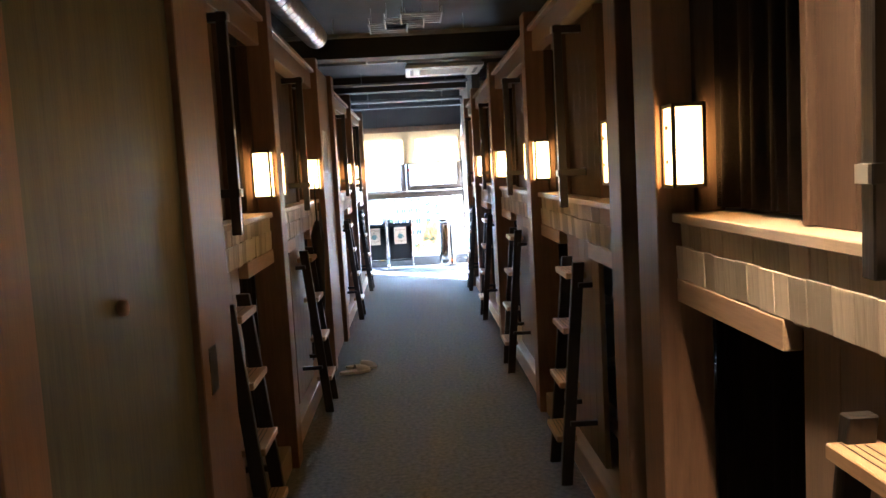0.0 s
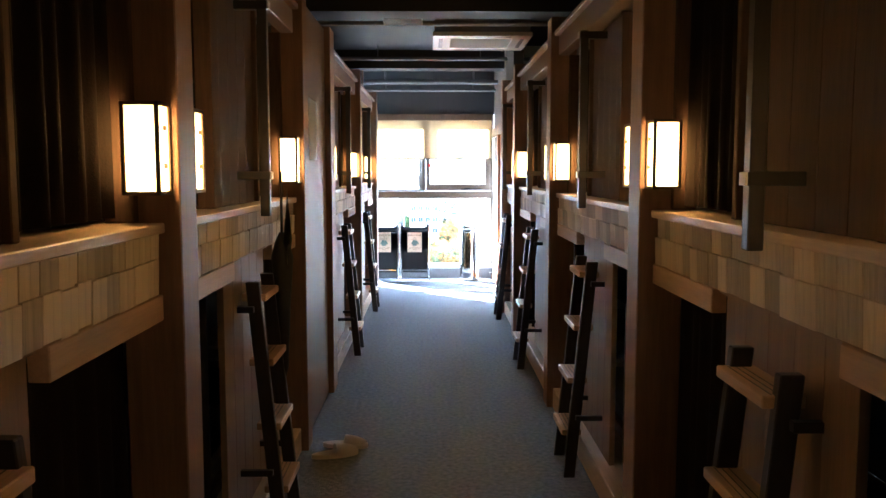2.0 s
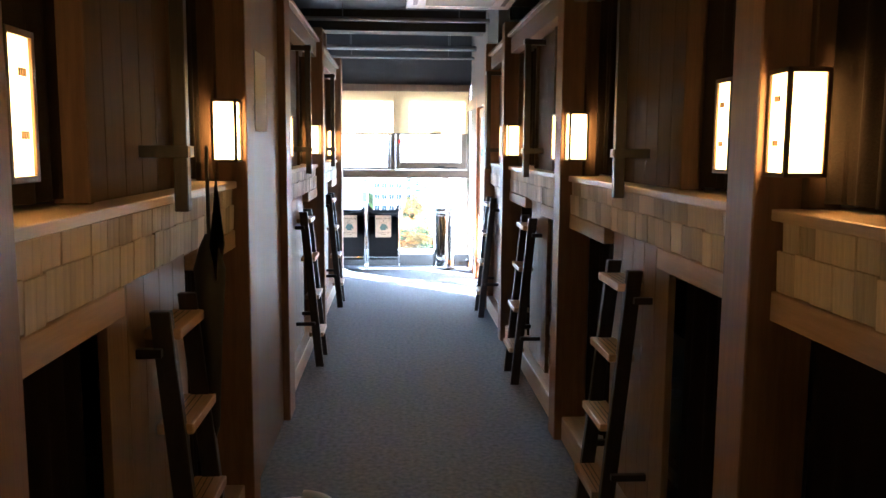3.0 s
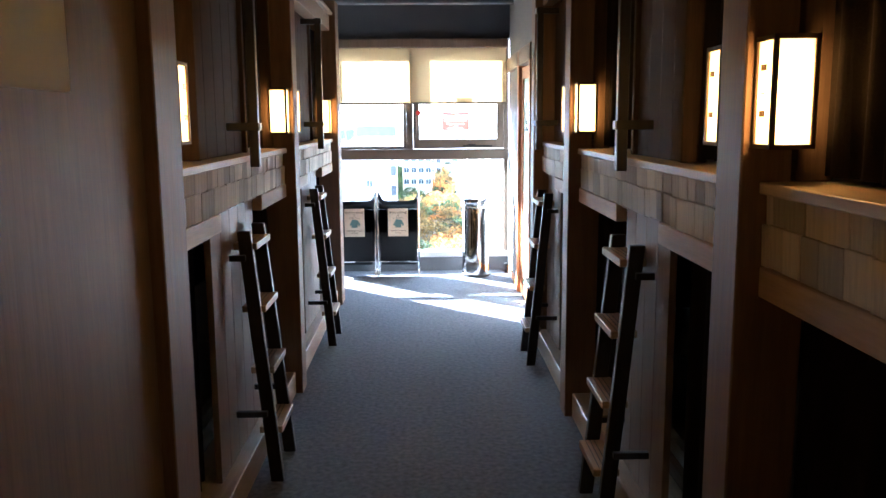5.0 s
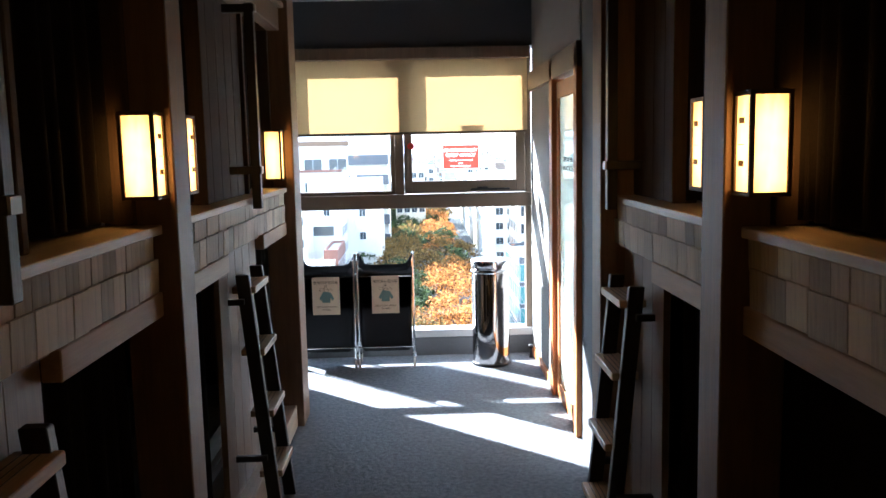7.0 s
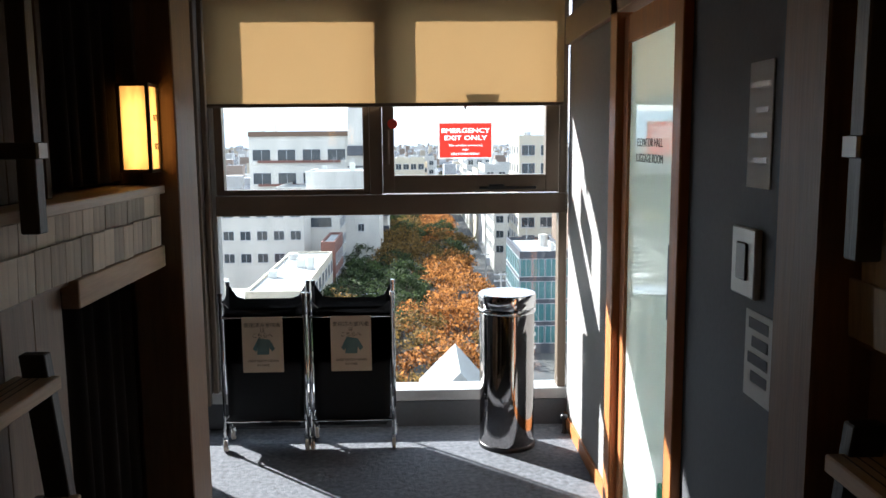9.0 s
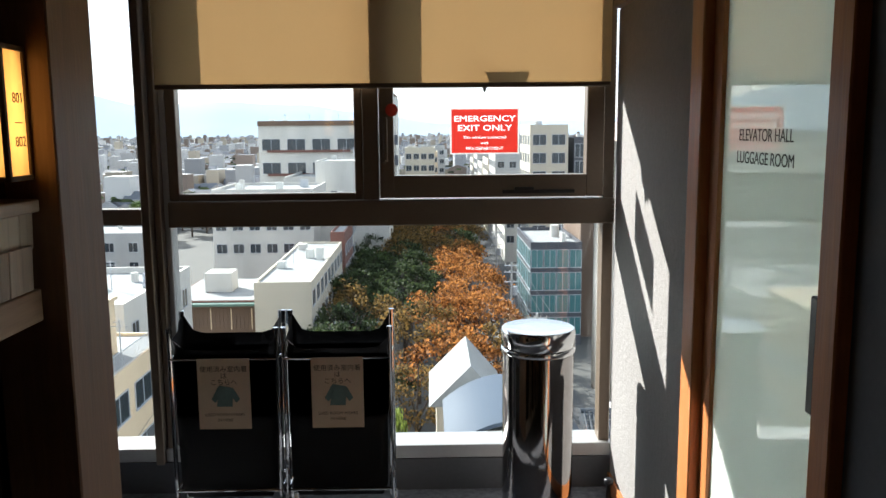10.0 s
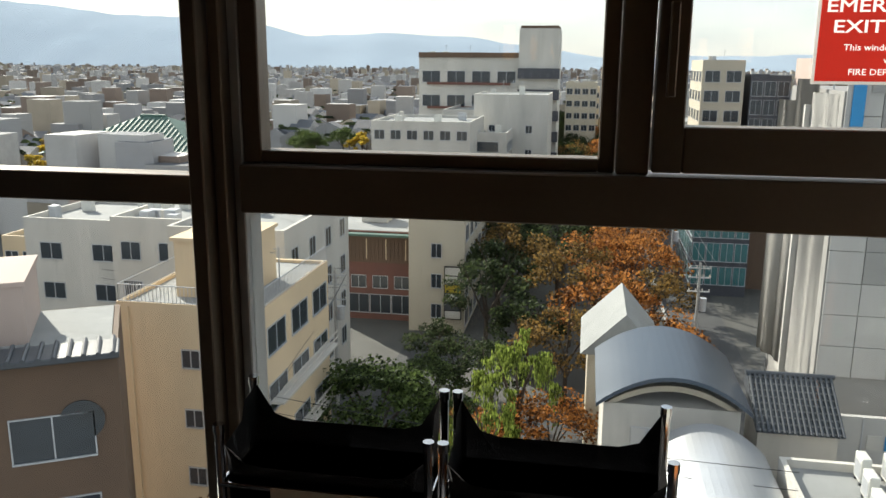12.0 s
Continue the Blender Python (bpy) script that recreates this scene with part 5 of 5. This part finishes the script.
for k, x, y, q in ((2, -6.5, 71, .7), (1, -1.0, 75, .85), (1, 3.2, 74.5, .8), (2, -12.6, 79, .6), (0, 2.4, 83, 1), (2, -4.4, 80, .8), (3, -8.2, 64, .6), (3, -10.2, 59.5, .62), (0, 6.8, 78, .8)):
    copy_thing(KINDS[k], pose(x, y, GZ - .3, 0, 0, rt.uniform(0, 360)) @ Matrix.Scale(q, 4))
for x, y, q in ((-6.4, 59, .62), (-1.6, 61, .7), (-3.6, 54.5, .55), (-14.6, 44, .8)):
    copy_thing(KINDS[0], pose(x, y, GZ, 0, 0, 37 * q * 10) @ Matrix.Scale(q, 4))
for j in range(28):
    y = 106 + j * 8.5
    for x, ks in ((-9.5, (2, 2, 3)), (-2.5 + rt.uniform(-1, 1), (2, 2, 1, 3)), (4.8 + rt.uniform(-1, 1), (0, 1, 1, 2))):
        copy_thing(KINDS[rt.choice(ks)], pose(x + rt.uniform(-.8, .8), y + rt.uniform(-3, 3), GZ, 0, 0, rt.uniform(0, 360)))
yel = tree("yellow_tree", "small yellow ginkgo tree", M_LYELLOW, 8, 2.2, 8, clumps=14, leaves=60, size=.5)
yel.matrix_world = pose(-62, 225, GZ)
for k in range(16):
    copy_thing(yel, pose(-60 + k * 3.0 + rt.uniform(-1, 1), 226 + rt.uniform(-4, 4), GZ + rt.uniform(0, 2), 0, 0, rt.uniform(0, 360)))
for x, y in ((-118, 176), (-122, 168), (-108, 158), (-128, 190), (-100, 150)):
    copy_thing(yel, pose(x, y, GZ + 2, 0, 0, rt.uniform(0, 360)))
for x, y in ((-70, 215), (-74, 222), (-66, 230), (-50, 236), (-40, 238)):
    copy_thing(KINDS[3], pose(x, y, GZ + 1, 0, 0, rt.uniform(0, 360)))


# utility poles and wires
def pole(x, y):
    ob = thing("utility_pole", (x, y, GZ), "concrete utility pole with cross arms and wires", "utility pole", "utility poles")
    part("shaft", tube(bmesh.new(), (0, 0, 0), (0, 0, 11.5), .16, 10, .11), M_GREYB, ob)
    for z in (11.0, 10.2, 9.0):
        part("cross_arm", boxes((-.9, .9, -.05, .05, z, z + .1)), M_RAIL, ob)
        for k in range(4):
            part("insulator", boxes((-.8 + k * .53, -.72 + k * .53, -.04, .04, z + .1, z + .28)), M_WHITEB, ob)
    part("transformer", tube(bmesh.new(), (.42, 0, 7.4), (.42, 0, 8.5), .3, 12), M_RAIL, ob)
    return ob


for x, y in ((-19.2, 72), (-16.0, 47), (9.6, 80), (10.2, 108), (11, 140)):
    pole(x, y)
bm = bmesh.new()
for k in range(4):
    dz = k * .8
    for a, b in (((-19.2 + k * .4, 72, GZ + 9.2 + dz), (-16.0 + k * .4, 47, GZ + 9.2 + dz)), ((-16 + k * .4, 47, GZ + 9.2 + dz), (9, 44, GZ + 9.0 + dz)), ((9.6 + k * .4, 80, GZ + 9.2 + dz), (10.2 + k * .4, 108, GZ + 9.2 + dz)), ((-19.2 + k * .3, 72, GZ + 9.2 + dz), (-40, 73, GZ + 9.4 + dz))):
        a, b = Vector(a), Vector(b)
        mid = (a + b) / 2 - Vector((0, 0, .5))
        tube(bm, a, mid, .018, 4)
        tube(bm, mid, b, .018, 4)
tagged(part("overhead_wires", bm, M_STEELBLACK), "thin black overhead wires above the street", "wires", "", "stuff")

# distant roofs
rc = random.Random(77)
verts, faces, mats = [], [], []
for k in range(9000):
    y = 130 + 2600 * rc.random() ** 1.9
    x = rc.uniform(-.95, .62) * y
    if -30 < x < 32 and y < 420 or (-120 < x < -60 and 135 < y < 240) or (-62 < x < 0 and y < 240):
        continue
    w, d = rc.uniform(4, 8.5), rc.uniform(5, 9)
    h = rc.uniform(5.0, 8.5) if rc.random() < .85 else rc.uniform(9, 17)
    tall_ = h > 9
    a = rc.choice((0, 0, 1.57)) + rc.uniform(-.12, .12)
    ca, sa = math.cos(a), math.sin(a)
    i = len(verts)
    rise = 0 if tall_ or rc.random() < .2 else rc.uniform(1.2, 2.4)
    loc = [(-w / 2, -d / 2, 0), (w / 2, -d / 2, 0), (w / 2, d / 2, 0), (-w / 2, d / 2, 0), (-w / 2, -d / 2, h), (w / 2, -d / 2, h), (w / 2, d / 2, h), (-w / 2, d / 2, h), (-w / 2, 0, h + rise), (w / 2, 0, h + rise)]
    verts += [(x + px * ca - py * sa, y + px * sa + py * ca, GZ + pz) for px, py, pz in loc]
    wallm = rc.choice((0, 0, 1, 2, 3))
    roofm = rc.choice((4, 4, 5)) if rise else rc.choice((0, 1, 4))
    for f, m_ in (((0, 1, 5, 4), wallm), ((1, 2, 6, 5), wallm), ((2, 3, 7, 6), wallm), ((3, 0, 4, 7), wallm), ((4, 5, 9, 8), roofm), ((6, 7, 8, 9), roofm), ((5, 6, 9), wallm), ((7, 4, 8), wallm)):
        faces.append(tuple(i + q for q in f))
        mats.append(m_)
me = bpy.data.meshes.new("distant_houses")
me.from_pydata(verts, [], faces)
for base in ((0.46, 0.45, 0.44), (0.30, 0.30, 0.31), (0.38, 0.33, 0.26), (0.22, 0.17, 0.14), (0.11, 0.12, 0.14), (0.17, 0.17, 0.18)):
    me.materials.append(mat("far house", base, .8, var=.2, scale=.5, fine=2, island=.8, bump=0))
me.polygons.foreach_set("material_index", mats)
tagged(part("distant_houses", me, None), "countless small pale houses of the distant city", "houses", "", "stuff")
# small dark windows on the distant houses
verts, faces = [], []
rc = random.Random(78)
for k in range(5000):
    y = 128 + 500 * rc.random() ** 1.5
    x = rc.uniform(-.95, .62) * y
    if -30 < x < 32 and y < 420 or (-120 < x < -60 and 135 < y < 240) or (-62 < x < 0 and y < 240):
        continue
    i, z, r_ = len(verts), GZ + rc.uniform(5, 9), rc.uniform(.8, 2.2)
    for q in ((-r_, 0, 0), (r_, 0, 0), (r_ * .7, .8, .8), (-r_ * .7, .8, .8), (-r_, 1.6, 0), (r_, 1.6, 0)):
        verts.append((x + q[0], y + q[1], z + q[2]))
    faces += [(i, i + 1, i + 2, i + 3), (i + 3, i + 2, i + 5, i + 4), (i, i + 1, i + 5, i + 4)]
me = bpy.data.meshes.new("distant_trees")
me.from_pydata(verts, [], faces)
me.materials.append(M_LDARK)
tagged(part("distant_trees", me, None), "scattered dark tree crowns among distant houses", "trees", "", "stuff")

# hills: distance haze is put into the bluish base colour and the emission
M_HILL = mat("hill with haze tint and glow", (0.20, 0.24, 0.28), .95, var=.18, scale=.004, fine=.05, bump=0, spec=0)
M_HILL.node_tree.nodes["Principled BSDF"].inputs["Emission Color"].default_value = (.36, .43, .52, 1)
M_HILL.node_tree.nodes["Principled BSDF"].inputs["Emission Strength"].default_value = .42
hx = np.array([-6000, -3800, -3040, -2720, -2400, -2100, -1870, -1650, -1360, -1180, -990, -740, -490, -200, 40, 900, 2500, 6000])
hz = np.array([330, 330, 300, 270, 225, 214, 220, 186, 118, 128, 137, 128, 106, 62, 31, 40, 60, 60])
verts, faces = [], []
xs = np.arange(-6000, 6001, 60)
for j, (yy, sc) in enumerate(((3300, 0), (3650, .55), (4000, 1), (4600, .3))):
    for x in xs:
        hgt = np.interp(x, hx, hz) * sc + (8 * noise.noise((x * .006, j * 3.1, 0)) + 5 * noise.noise((x * .02, j, 5))) * (1 if sc else 0)
        verts.append((float(x), yy + (120 * noise.noise((x * .004, j, 2)) if j in (1,) else 0), float(hgt) + (GZ if not sc else 0)))
nx = len(xs)
for j in range(3):
    for k in range(nx - 1):
        faces.append((j * nx + k, j * nx + k + 1, (j + 1) * nx + k + 1, (j + 1) * nx + k))
me = bpy.data.meshes.new("backdrop_hills")
me.from_pydata(verts, [], faces)
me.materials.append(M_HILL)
for p_ in me.polygons:
    p_.use_smooth = True
tagged(part("backdrop_hills", me, None), "wooded hills beyond the city, blue haze put into colour and glow", "hills", "", "structure")

# ---- shingles of the fascias, last ----
rs = random.Random(4)
for fas, s, a, b in PENDING:
    for row, (z, off) in enumerate(((1.300, .069), (1.215, .062))):
        y = a + .002
        if row:
            first = .05
        else:
            first = .09
        while y < b - .02:
            w = min(first if y < a + .01 else rs.choice((.07, .08, .08, .09, .10)), b - y)
            if w < .03:
                break
            o = part("shingle", shingle_mesh(w), None, fas)
            o.matrix_basis = pose(s * (off + rs.uniform(-.0015, .0015)), y + w / 2, z + rs.uniform(-.003, .003), 0, s * (-2.2), 0)
            y += round(w, 2)
